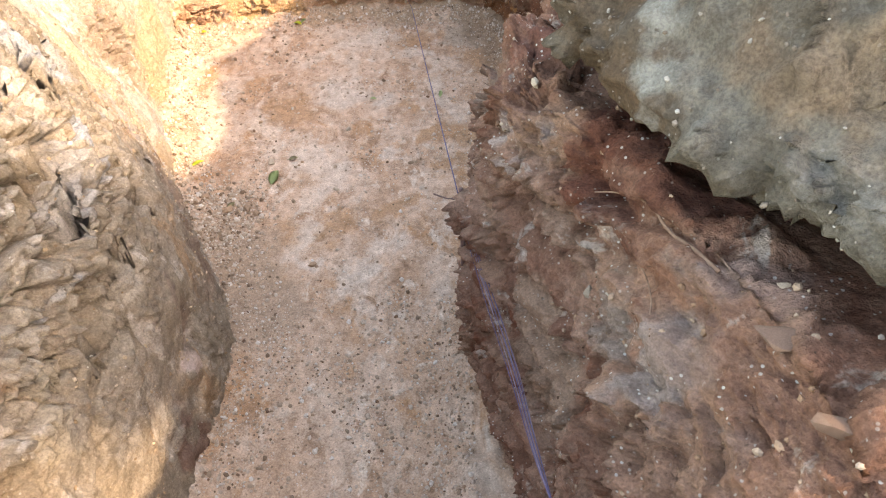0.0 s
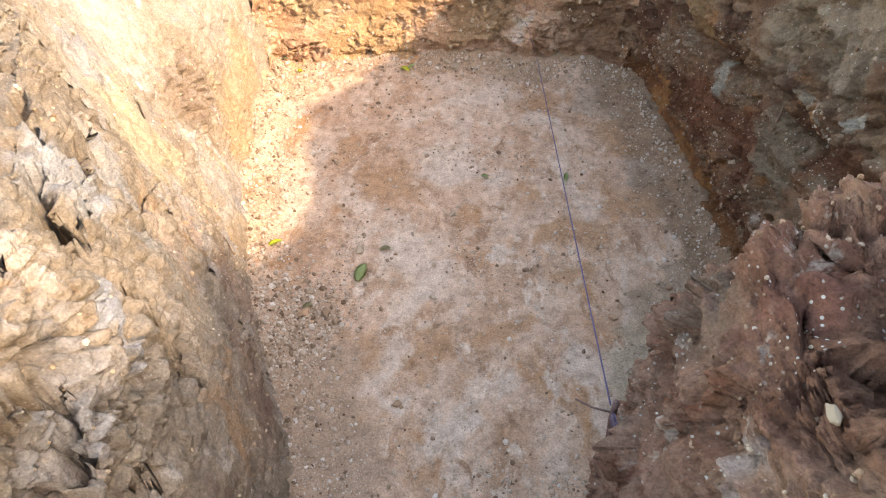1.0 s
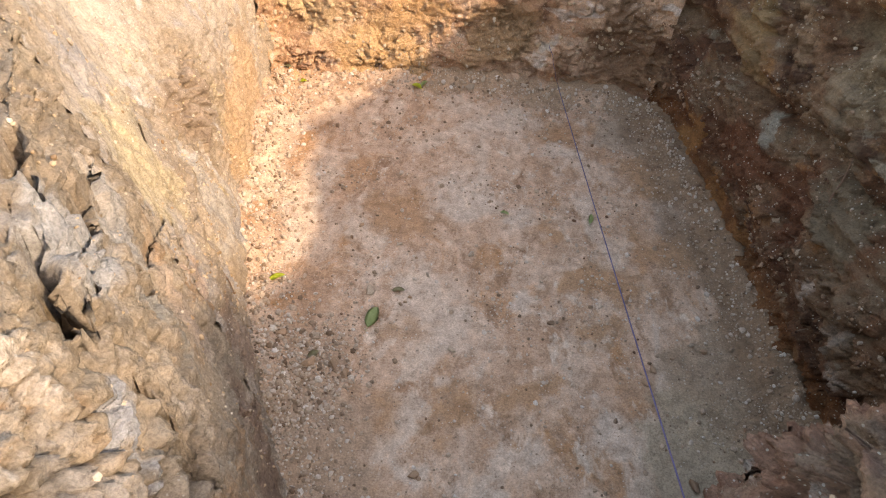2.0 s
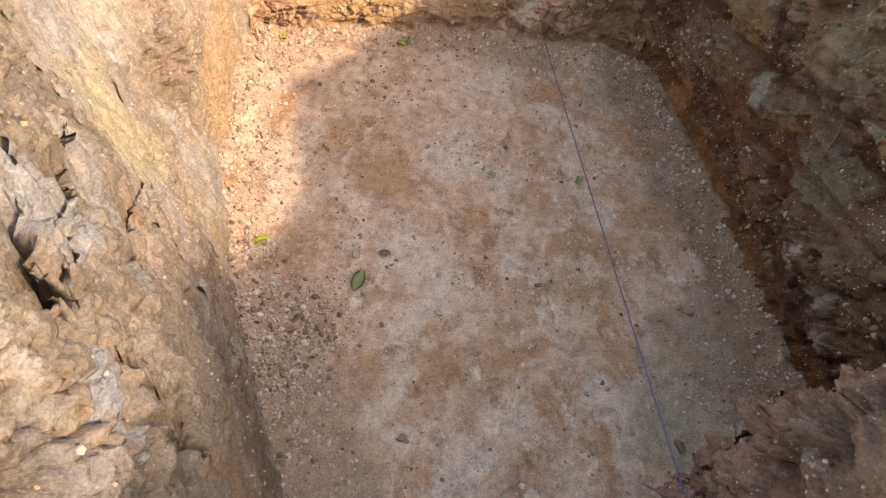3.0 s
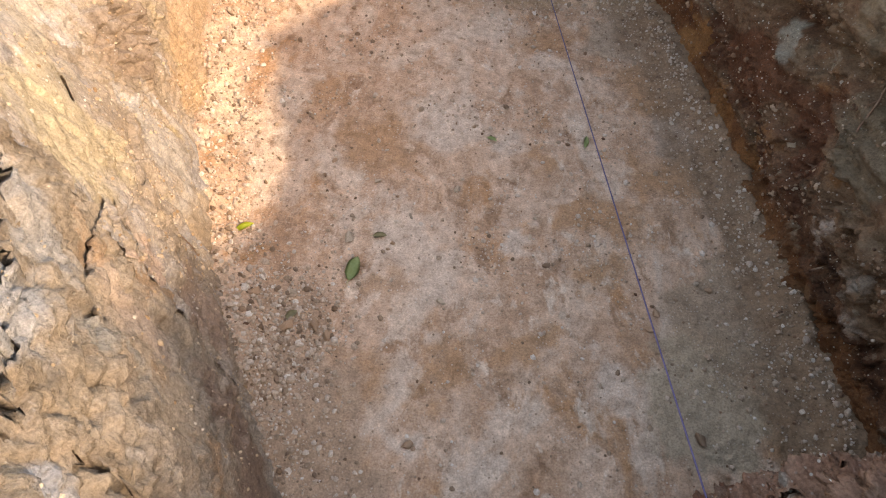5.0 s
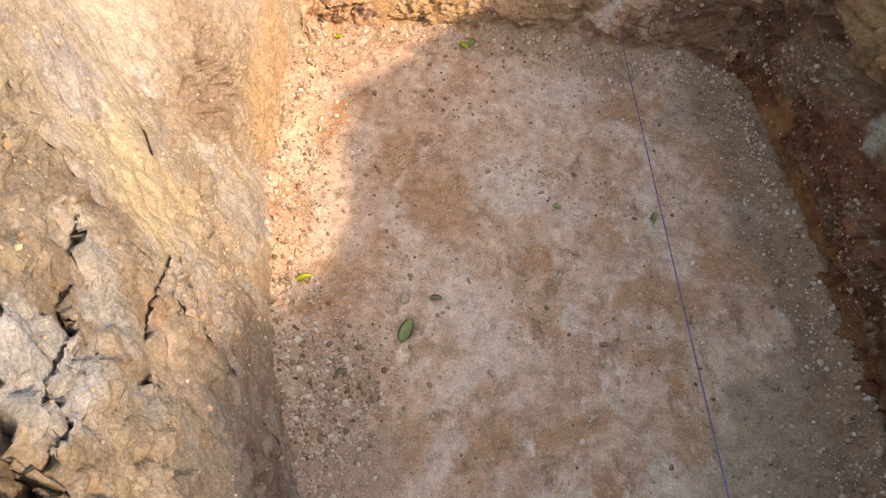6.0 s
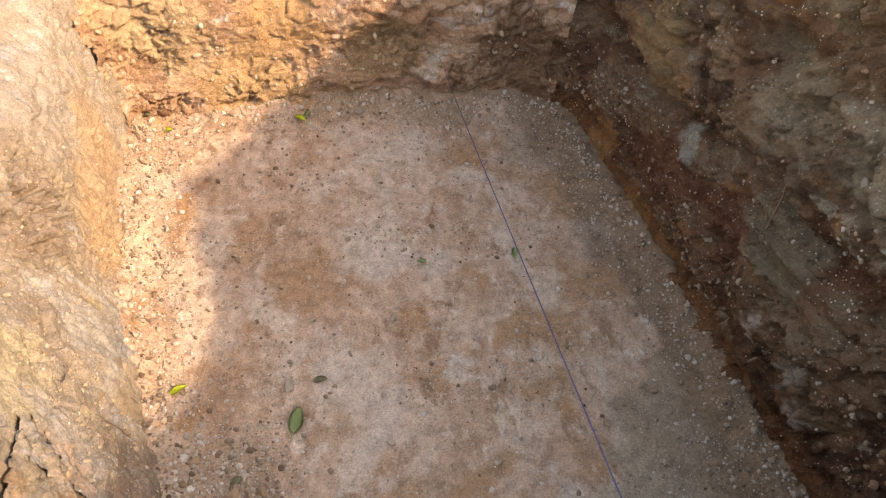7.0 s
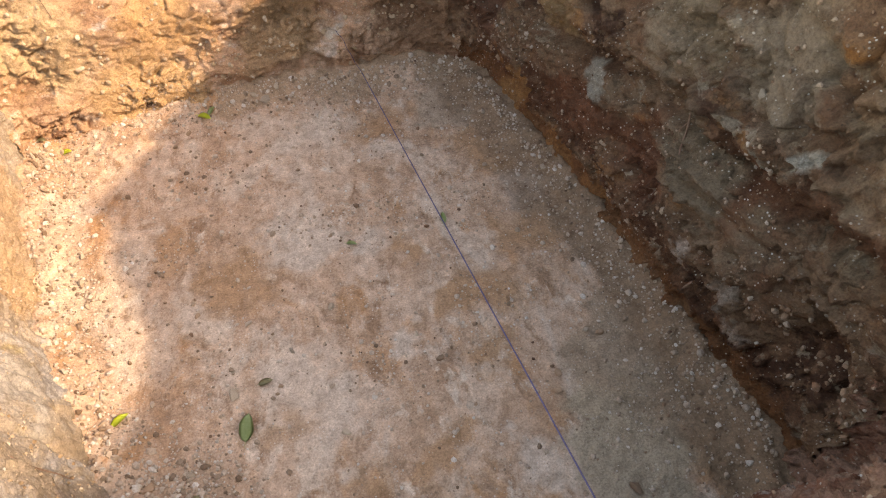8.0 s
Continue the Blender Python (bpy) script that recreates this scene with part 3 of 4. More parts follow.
# clay spots and a brown panel; the dark right spot paints in shade
END_STAINS_AND_SHADE = [
    ((-0.27, 6.50, 0.40), 0.10, (0.484, 0.4, 0.316), 0.8), ((-0.70, 6.50, 0.45), 0.34, (0.316, 0.195, 0.107), 0.9), ((0.35, 6.48, 0.45), 0.40, (0.195, 0.107, 0.0605), 0.9),
    ((-1.70, 6.42, 0.12), 0.45, (0.484, 0.293, 0.149), 0.9), ((-2.3, 6.38, 0.7), 0.40, (0.484, 0.326, 0.186), 0.7), ((-1.4, 6.45, 0.75), 0.30, (0.502, 0.288, 0.14), 0.8),
]
LEFT_STAINS = [
    ((-2.17, 3.88, 0.45), 0.26, (0.306, 0.261, 0.219), 0.9), ((-2.22, 4.00, 0.70), 0.16, (0.322, 0.281, 0.241), 0.9),
    ((-2.10, 3.42, 1.30), 0.30, (0.338, 0.258, 0.16), 0.9), ((-2.36, 3.80, 1.32), 0.26, (0.322, 0.25, 0.169), 0.8), ((-1.98, 3.16, 1.40), 0.16, (0.329, 0.25, 0.152), 0.9),
    ((-2.40, 4.40, 0.92), 0.28, (0.222, 0.156, 0.112), 0.9), ((-2.42, 4.85, 0.25), 0.35, (0.352, 0.227, 0.134), 0.9), ((-2.50, 5.40, 0.35), 0.45, (0.352, 0.234, 0.147), 0.8),
    ((-1.80, 3.06, 1.02), 0.15, (0.383, 0.258, 0.182), 0.9), ((-1.90, 3.02, 1.42), 0.08, (0.352, 0.179, 0.0891), 0.8), ((-1.72, 3.10, 0.45), 0.30, (0.237, 0.16, 0.115), 0.8),
    ((-2.7, 4.2, 1.6), 0.55, (0.338, 0.273, 0.214), 0.7),
]
BANK_SPOTS = [
    ((-1.80, 2.70, 1.62), 0.18, (0.306, 0.269, 0.236), 0.9), ((-1.70, 2.40, 1.92), 0.26, (0.306, 0.281, 0.262), 0.8), ((-1.32, 1.93, 1.70), 0.10, (0.306, 0.292, 0.293), 0.8),
    ((-1.62, 2.70, 1.22), 0.18, (0.352, 0.257, 0.192), 0.8), ((-1.55, 2.48, 1.45), 0.14, (0.237, 0.207, 0.173), 0.8), ((-1.35, 2.5, 0.5), 0.36, (0.221, 0.144, 0.102), 0.8),
    # first here: a paler pinkish spot on the small low bulge
    ((-1.10, 1.52, 0.58), 0.13, (0.428, 0.312, 0.258), 1.0), ((-1.09, 1.75, 0.75), 0.22, (0.207, 0.14, 0.102), 0.8), ((-1.06, 1.30, 0.3), 0.20, (0.199, 0.113, 0.08), 0.8),
    ((-1.22, 1.15, 1.50), 0.13, (0.321, 0.289, 0.267), 0.8), ((-1.28, 1.55, 1.80), 0.25, (0.352, 0.292, 0.245), 0.8), ((-1.18, 0.82, 1.30), 0.16, (0.336, 0.257, 0.178), 0.7),
]


def face(name, s0, s1, step, material, amp, lump, crack, label, beds=None, spots=(), cracks=(), every=1):
    """A dug face of the pit between two corners of the outline."""
    s0, s1 = s0 - 0.12, s1 + 0.12
    ss, s = [], s0
    while s < s1 - 1e-6:
        ss.append(s)
        a, b = outline(s), outline(s + 0.02)
        s += step * 0.02 / max(0.005, math.hypot(b[0] - a[0], b[1] - a[1]))
    ss.append(s1)
    vs = V_STEPS[::every]
    P = np.zeros((len(ss), len(vs), 3))
    knots = np.linspace(0, 5, 61)
    for i, s in enumerate(ss):
        r = outline(s)
        oz = np.array([profile(r, v) for v in knots])
        o, z = np.interp(vs, knots, oz[:, 0]), np.interp(vs, knots, oz[:, 1])
        P[i] = np.stack([r[0] + r[2] * o, r[1] + r[3] * o, z], -1)
    N = normals(P)
    out = relief(P, amp, lump, crack)
    if beds:
        out = out + beds(P, N)
    calm = 1 - 0.75 * ease(4.05, 4.5, vs)
    rgba = spot_colours(P, spots)
    base = P
    P = P + N * (out * calm)[..., None]
    # tension cracks gape straight down
    drop = sum((carve(base, N, line, width, 1.5 * deep) for line, width, deep in cracks), np.zeros(P.shape[:2]))
    P[..., 2] += np.maximum(drop, -0.32)
    FACES[name] = P.reshape(-1, 3)
    ob = sheet(name, P, material, flip=True)
    paint(ob, rgba.reshape(-1, 4))
    return tagged(ob, label, "earth wall", kind="structure")


face("wall_right_passage", 0.0, 6.0, 0.011, M_PASSAGE, 0.04, 0.095, 0.03, "dark red dug earth side of the passage", passage_beds, RED_STAINS)
face("wall_right_corner", 6.0, 8.5, 0.011, M_PASSAGE, 0.04, 0.10, 0.02, "rough red-brown earth corner jutting into the pit", None, RED_STAINS)
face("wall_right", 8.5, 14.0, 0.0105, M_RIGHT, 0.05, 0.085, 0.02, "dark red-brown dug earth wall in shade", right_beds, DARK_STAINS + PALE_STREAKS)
face("wall_far", 14.0, 18.3, 0.011, M_FAR, 0.03, 0.06, 0.0, "orange clay end wall of the pit, partly sunlit", far_beds, END_STAINS_AND_SHADE)
face("wall_left", 18.3, 24.5, 0.0105, M_LEFT, 0.03, 0.030, 0.015, "pale ochre clay wall in sunlight", left_beds, LEFT_STAINS, SHOULDER_CRACKS)
face("wall_left_passage", 24.5, 30.0, 0.0105, M_BANK, 0.03, 0.038, 0.02, "cracked pale clay bank beside the passage", bank_beds, BANK_SPOTS, TORN_CRACKS + TORN_CRACKS_NEAR + SHOULDER_CRACKS[:1])
face("wall_near", 30.0, 32.0, 0.05, M_LEFT, 0.04, 0.04, 0.0, "dug earth end of the passage", every=4)


# ---------------------------------------------------------------- floor
def floor_height(x, y):
    P = np.stack([x, y, np.zeros_like(x)], -1)
    z = 0.020 * waves(P, 1.7) + 0.010 * waves(P, 5.0, 2)
    w = ease(-0.1, 0.4, waves(P, 2.3, 5))
    h, gap = facets(P + waves3(P, 8, 6) * 0.03, 0.07)
    h2, gap2 = facets(P + waves3(P, 14, 7) * 0.01, 0.03, 4.0)
    z += 0.010 * w * h + 0.005 * w * h2 + 0.007 * octaves(P, 15, 4, 0.6)
    # heel marks and a shallow rise under the spill of clods
    z += 0.045 * blob(P, (-1.42, 3.15, 0), 0.35) - 0.012 * blob(P, (-0.85, 4.15, 0), 0.06) - 0.012 * blob(P, (-0.72, 5.55, 0), 0.04)
    # crumbled earth heaped softly against the feet of the walls
    left = np.interp(y, (1.0, 2.25, 3.05, 3.9, 5.0, 6.3), (-1.05, -1.18, -1.6, -2.05, -2.42, -2.6))
    right = np.interp(y, (1.0, 2.4, 2.7, 3.15, 4.55, 6.4), (0.42, 0.4, 1.42, 1.5, 1.18, 0.65))
    edge = np.minimum(np.minimum(x - left, right - x), 6.48 - y) + 0.10 * waves(P, 4.0, 9)
    z += 0.09 * ease(0.26, -0.05, edge) * (1 + 0.5 * waves(P, 9, 10))
    return z + 0.12 * ease(2.3, 0.5, y) - 0.01


GRID_X, GRID_Y = np.arange(-3.3, 2.3, 0.015), np.arange(-2.8, 7.0, 0.015)
GRID_Z = floor_height(*np.meshgrid(GRID_X, GRID_Y, indexing="ij"))


def floor_z(x, y):
    i = min(len(GRID_X) - 1, max(0, round((x + 3.3) / 0.015)))
    j = min(len(GRID_Y) - 1, max(0, round((y + 2.8) / 0.015)))
    return float(GRID_Z[i, j])


FLOOR_BROWN = [((x, y, 0), r, (0.33, 0.185, 0.10), 0.62) for x, y, r in (
    (-1.19, 4.64, 0.26), (0.24, 4.32, 0.24), (0.68, 4.71, 0.24), (-0.57, 3.26, 0.22), (-1.0, 3.08, 0.16), (0.55, 5.46, 0.24),
    (-1.64, 4.94, 0.22), (-0.17, 5.88, 0.22), (-0.21, 4.61, 0.16), (0.10, 4.29, 0.14), (-0.95, 3.75, 0.12), (0.30, 3.85, 0.18), (-0.10, 3.35, 0.20))]
FLOOR_PALE = [((x, y, 0), r, (0.47, 0.355, 0.27), 0.60) for x, y, r in (
    (-0.72, 3.81, 0.28), (-0.80, 5.01, 0.30), (-0.86, 3.08, 0.14), (-0.42, 4.72, 0.16), (-0.10, 3.98, 0.13), (-0.70, 2.88, 0.14),
    (0.27, 3.15, 0.18), (-0.10, 5.59, 0.16), (-0.58, 5.98, 0.30), (-0.69, 3.39, 0.12), (0.18, 3.30, 0.12), (-0.95, 4.05, 0.18), (-0.35, 2.6, 0.2))]
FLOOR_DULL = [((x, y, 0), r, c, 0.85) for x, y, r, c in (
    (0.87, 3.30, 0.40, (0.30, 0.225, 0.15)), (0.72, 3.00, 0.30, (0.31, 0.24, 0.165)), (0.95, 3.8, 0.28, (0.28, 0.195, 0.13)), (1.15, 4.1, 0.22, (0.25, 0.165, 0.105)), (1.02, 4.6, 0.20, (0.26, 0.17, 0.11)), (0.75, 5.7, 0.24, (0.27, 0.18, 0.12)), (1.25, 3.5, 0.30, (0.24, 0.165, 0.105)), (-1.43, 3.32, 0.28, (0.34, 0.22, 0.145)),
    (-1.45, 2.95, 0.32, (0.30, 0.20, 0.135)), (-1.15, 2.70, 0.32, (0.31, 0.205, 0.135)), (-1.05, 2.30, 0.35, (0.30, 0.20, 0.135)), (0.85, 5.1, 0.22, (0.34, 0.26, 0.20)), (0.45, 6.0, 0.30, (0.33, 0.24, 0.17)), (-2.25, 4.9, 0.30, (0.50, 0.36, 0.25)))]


# floor colour darker along the right wall's foot, browner along the end wall's
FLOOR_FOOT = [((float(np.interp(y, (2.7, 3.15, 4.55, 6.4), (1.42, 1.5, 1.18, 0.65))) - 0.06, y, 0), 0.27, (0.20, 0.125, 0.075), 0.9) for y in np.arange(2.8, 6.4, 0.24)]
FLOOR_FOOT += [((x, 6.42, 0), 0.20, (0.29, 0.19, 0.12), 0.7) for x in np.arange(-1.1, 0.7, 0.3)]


def floor_sheet():
    xs = np.arange(-3.0, 1.9, 0.0115)
    ys = np.concatenate([np.arange(-2.7, 0.6, 0.04), np.arange(0.6, 2.4, 0.018), np.arange(2.4, 6.8, 0.0115)])
    X, Y = np.meshgrid(xs, ys, indexing="ij")
    P = np.stack([X, Y, floor_height(X, Y)], -1)
    ob = sheet("floor", P, M_FLOOR)
    paint(ob, spot_colours(P * np.array((1, 1, 0)), FLOOR_DULL + FLOOR_BROWN + FLOOR_PALE + FLOOR_FOOT).reshape(-1, 4))
    return tagged(ob, "trodden pinkish brown earth floor of the pit", "earth floor", kind="structure")


floor_sheet()


# ---------------------------------------------------------------- ground round the pit
RIM = [outline(s) for s in np.arange(0, N_CTRL, 0.25)]
RIM = [(r[0] + r[2] * (r[8] + 0.13), r[1] + r[3] * (r[8] + 0.13)) for r in RIM]


def in_rim(x, y):
    inside = False
    for (x1, y1), (x2, y2) in zip(RIM, RIM[1:] + RIM[:1]):
        if (y1 > y) != (y2 > y) and x < x1 + (y - y1) / (y2 - y1) * (x2 - x1):
            inside = not inside
    return inside


def ground_z(x, y):
    p = Vector((x, y, 0))
    z = 2.02 + 0.28 * smooth(0.3, 1.2, x) + 0.03 * noise.noise(p * 1.3) + 0.02 * noise.fractal(p * 5, 0.9, 2.1, 4)
    # unseen mound added on the right bank to shade the pit
    shade_heap = smooth(0.9, 1.5, y) * smooth(5.2, 3.9, y)
    return z + 0.72 * shade_heap * smooth(1.15, 1.75, x) * smooth(4.5, 2.2, x)


def ground_sheet():
    a = np.concatenate([-np.geomspace(400, 4.2, 24), np.arange(-4.1, 3.2, 0.06), np.geomspace(3.3, 400, 24)])
    b = np.concatenate([-np.geomspace(400, 3.8, 24), np.arange(-3.7, 8.4, 0.06), np.geomspace(8.6, 400, 24)])
    verts = [(x, y, ground_z(x, y)) for x in a for y in b]
    nv = len(b)
    def hole(x, y):
        return in_rim(x, y) or (0.2 < x < 1.75 and -2.15 < y < 2.32)

    faces = [f for f in grid_faces(len(a), nv) if not hole((verts[f[0]][0] + verts[f[2]][0]) / 2, (verts[f[0]][1] + verts[f[2]][1]) / 2)]
    ob = mesh_object("ground", verts, faces, M_GROUND)
    paint(ob, np.tile((0.36, 0.29, 0.205, 0.0), (len(verts), 1)))
    return tagged(ob, "bare dry earth ground round the pit", "ground", kind="structure")


ground_sheet()


# ---------------------------------------------------------------- pale stratum over the red face
LEDGE_STAINS = [
    ((1.08, 0.72, 2.72), 0.20, (0.19, 0.13, 0.085), 0.9), ((1.15, 0.48, 2.72), 0.22, (0.18, 0.125, 0.082), 0.9),
    ((1.28, 0.70, 2.75), 0.22, (0.19, 0.14, 0.095), 0.8), ((0.90, 0.95, 2.62), 0.16, (0.25, 0.235, 0.195), 0.8),
    ((1.02, 0.30, 2.62), 0.18, (0.24, 0.22, 0.18), 0.7),
]


def ledge():
    ys = np.arange(-2.2, 2.12, 0.016)
    prof = [(0.62, -0.36), (0.40, -0.20), (0.16, -0.12), (0.03, -0.06), (0.0, 0.02), (0.05, 0.10), (0.18, 0.15), (0.40, 0.18),
            (0.47, 0.22), (0.50, 0.30), (0.62, 0.34), (1.0, 0.36), (1.7, 0.34), (1.9, 0.0)]
    cum = [0.0]
    for p, q in zip(prof, prof[1:]):
        cum.append(cum[-1] + math.dist(p, q))
    vs = np.concatenate([np.arange(0, 1.6, 0.016), np.arange(1.6, cum[-1], 0.06)])
    P = np.zeros((len(ys), len(vs), 3))
    for i, y in enumerate(ys):
        nose = float(np.interp(y, (-2.2, 0.0, 0.33, 0.67, 0.95, 1.2, 1.5, 1.8, 2.12), (1.75, 1.48, 1.26, 1.04, 0.84, 0.74, 0.68, 0.69, 1.10)))
        nose += 0.03 * noise.noise(Vector((0, y * 3, 0))) + 0.02 * noise.noise(Vector((3, y * 9, 0)))
        z0 = 2.50 - 0.24 * smooth(1.6, 2.12, y) + 0.04 * smooth(1.2, 0, y)
        slab = 0.22 * smooth(0.74, 0.82, y + 0.06 * noise.noise(Vector((5, y * 2, 1))))
        for j, v in enumerate(vs):
            o = np.interp(v, cum, [p[0] for p in prof])
            z = np.interp(v, cum, [p[1] for p in prof])
            P[i, j] = (nose + o, y, z0 + (z + slab * smooth(0.05, 0.30, o) * (z > 0)) * (1 - 0.5 * smooth(1.6, 2.12, y)))
    P = P - normals(P) * (relief(P, 0.025, 0.068, 0.03) + 0.02 * octaves(P, 5, 3))[..., None]
    FACES["ledge"] = P.reshape(-1, 3)
    ob = sheet("bank_ledge", P, M_LEDGE)
    paint(ob, spot_colours(P, LEDGE_STAINS).reshape(-1, 4))
    return tagged(ob, "overhanging grey-white stratum along the bank's edge", "rock ledge", kind="structure")


ledge()


# ---------------------------------------------------------------- grit and gravel
def lump_shape(rng):
    """A small broken stone of twenty faces."""
    g = (1 + 5 ** 0.5) / 2
    v = np.array([(-1, g, 0), (1, g, 0), (-1, -g, 0), (1, -g, 0), (0, -1, g), (0, 1, g), (0, -1, -g), (0, 1, -g), (g, 0, -1), (g, 0, 1), (-g, 0, -1), (-g, 0, 1)]) / 1.9
    return v * rng.uniform(0.72, 1.2, (12, 1)) * rng.uniform(0.65, 1.15, (1, 3))


LUMP_FACES = np.array([(0, 11, 5), (0, 5, 1), (0, 1, 7), (0, 7, 10), (0, 10, 11), (1, 5, 9), (5, 11, 4), (11, 10, 2), (10, 7, 6), (7, 1, 8),
                       (3, 9, 4), (3, 4, 2), (3, 2, 6), (3, 6, 8), (3, 8, 9), (4, 9, 5), (2, 4, 11), (6, 2, 10), (8, 6, 7), (9, 8, 1)])


def gravel(name, places, lo, hi, material, label, seed):
    rng = np.random.default_rng(seed)
    shapes = [lump_shape(rng) for _ in range(9)]
    verts, faces = [], []
    for n, p in enumerate(places):
        q = Euler(rng.uniform(0, 6.3, 3)).to_matrix()
        size = lo * (hi / lo) ** (rng.random() ** 2.2)
        verts.append((shapes[n % 9] * size) @ np.array(q) + np.array(p))
        faces.append(LUMP_FACES + 12 * n)
    verts, faces = np.concatenate(verts), np.concatenate(faces)
    ob = mesh_object(name, verts.tolist(), faces.tolist(), material, shade=False)
    return tagged(ob, label, "gravel", kind="stuff")


def foot_left(y):
    return float(np.interp(y, (1.0, 2.25, 3.05, 3.9, 5.0, 6.3), (-1.05, -1.18, -1.6, -2.05, -2.42, -2.6)))


def foot_right(y):
    return float(np.interp(y, (1.0, 2.4, 2.7, 3.15, 4.55, 6.4), (0.42, 0.4, 1.42, 1.5, 1.18, 0.65)))


def floor_places(count, seed):
    rng = random.Random(seed)
    out = []
    while len(out) < count:
        y = rng.uniform(1.0, 6.45)
        a, b = foot_left(y), foot_right(y)
        x = rng.uniform(a, b)
        p = Vector((x, y, 0))
        edge = min(x - a, b - x, 6.5 - y)
        keep = 0.16 + 0.75 * smooth(0.55, 0.05, edge) + 0.5 * smooth(0.1, 0.4, noise.noise(p * 1.9 + Vector((3, 8, 1))))
        if rng.random() < keep:
            out.append((x, y, floor_z(x, y) + 0.001))
    return out


gravel("floor_gravel", floor_places(14000, 5), 0.0022, 0.011, M_GRIT, "fine pale and brown gravel strewn over the floor", 1)
gravel("floor_dark_pebbles", floor_places(700, 16), 0.006, 0.017, M_GRIT_R, "dark reddish pebbles strewn over the floor", 15)
gravel("floor_crumbs", floor_places(2000, 6), 0.008, 0.022, M_GRIT, "crumbled earth clods lying on the floor", 2)


def foot_places(count, seed):
    """Along the feet of the left and end walls, and a spill in front of the passage bank."""
    rng = random.Random(seed)
    out = []
    while len(out) < count:
        k = rng.random()
        if k < 0.11:
            y = rng.uniform(2.9, 6.2)
            x = foot_right(y) - abs(rng.gauss(0.02, 0.12))
        elif k < 0.6:
            y = rng.uniform(2.5, 6.2)
            x = foot_left(y) + abs(rng.gauss(0.05, 0.20))
        elif k < 0.8:
            x = rng.uniform(-2.5, 0.7)
            y = 6.45 - abs(rng.gauss(0.0, 0.16))
        else:
            x, y = rng.gauss(-1.4, 0.16), rng.gauss(3.25, 0.22)
        out.append((x, y, floor_z(x, y) + 0.003))
    return out


gravel("wall_foot_rubble", foot_places(3600, 14), 0.006, 0.024, M_GRIT, "rubble fallen along the foot of the walls", 9)


def wall_places(names, count, seed, low=-0.05, high=2.4):
    rng = random.Random(seed)
    out = []
    while len(out) < count:
        v = Vector(rng.choice(FACES[rng.choice(names)]))
        if low < v.z < high and rng.random() < 0.15 + smooth(-0.1, 0.35, noise.noise(v * 2.4 + Vector((6, 2, 9)))):
            out.append(tuple(v + noise.random_unit_vector() * 0.004))
    return out


gravel("right_bank_stones", wall_places(["wall_right"], 3000, 7), 0.003, 0.015, M_GRIT_R, "small pale and red stones set in the dark bank", 3)
gravel("right_bank_pebbles", wall_places(["wall_right"], 420, 21, 0.25, 0.80), 0.008, 0.026, M_GRIT_R, "pale pebbles crowded in one bed of the dark bank", 13)
gravel("passage_bank_stones", wall_places(["wall_right_passage", "wall_right_corner"], 3600, 8), 0.003, 0.014, M_GRIT_R, "small stones set in the red passage bank", 4)
gravel("far_bank_stones", wall_places(["wall_far"], 2200, 9), 0.004, 0.026, M_GRIT_L, "clay crumbs and stones on the end wall", 5)
gravel("left_slope_rubble", [(x, y, ground_z(x, y) + 0.003) for x, y in ((-3.1 + 1.2 * random.random(), 1.0 + 5.0 * random.random()) for _ in range(1500)) if not in_rim(x, y)], 0.003, 0.014, M_GRIT_L, "pale gravel on the ground beside the pit", 11)
gravel("left_bank_stones", wall_places(["wall_left", "wall_left_passage"], 4200, 10), 0.003, 0.014, M_GRIT_L, "clay crumbs and pale stones on the left bank", 6)


# ---------------------------------------------------------------- single stones and clods
def stone_mesh(name, seed, flat):
    """A broken stone: the hull of scattered points, a little rounded."""
    rng = random.Random(seed)
    bm = bmesh.new()
    for _ in range(16):
        v = Vector((rng.gauss(0, 1), rng.gauss(0, 1), rng.gauss(0, 1))).normalized() * rng.uniform(0.8, 1.1)
        bm.verts.new((v.x, v.y * 0.85, v.z * flat))
    bmesh.ops.convex_hull(bm, input=bm.verts[:])
    bmesh.ops.delete(bm, geom=[v for v in bm.verts if not v.link_faces], context="VERTS")
    bmesh.ops.bevel(bm, geom=bm.edges[:], offset=0.09, segments=2, profile=0.6, affect="EDGES", clamp_overlap=True)
    bmesh.ops.triangulate(bm, faces=bm.faces[:])
    bmesh.ops.subdivide_edges(bm, edges=bm.edges[:], cuts=1)
    for v in bm.verts:
        v.co *= 1 + 0.07 * noise.noise(v.co * 3.1 + Vector((seed, 0, 0))) + 0.03 * noise.noise(v.co * 8)
    me = bpy.data.meshes.new(name)
    bm.to_mesh(me)
    bm.free()
    me.polygons.foreach_set("use_smooth", [True] * len(me.polygons))
    return me


def stone(x, y, size, kind_of, turn):
    pale = kind_of == "p"
    me = stone_mesh("stone" if pale else "earth_clod", turn, 0.6)
    me.materials.append(M_STONE if pale else M_CLOD)
    ob = new("stone" if pale else "earth_clod", me)
    ob.matrix_basis = pose(x, y, floor_z(x, y) + size * 0.28, 0, 0, turn * 47) @ Matrix.Diagonal((size, size * 0.78, size, 1))
    return tagged(ob, "pale rounded stone lying on the earth floor" if pale else "brown crumbly earth clod lying on the floor",
                  "stone" if pale else "earth clod", "stones and clods on the floor")


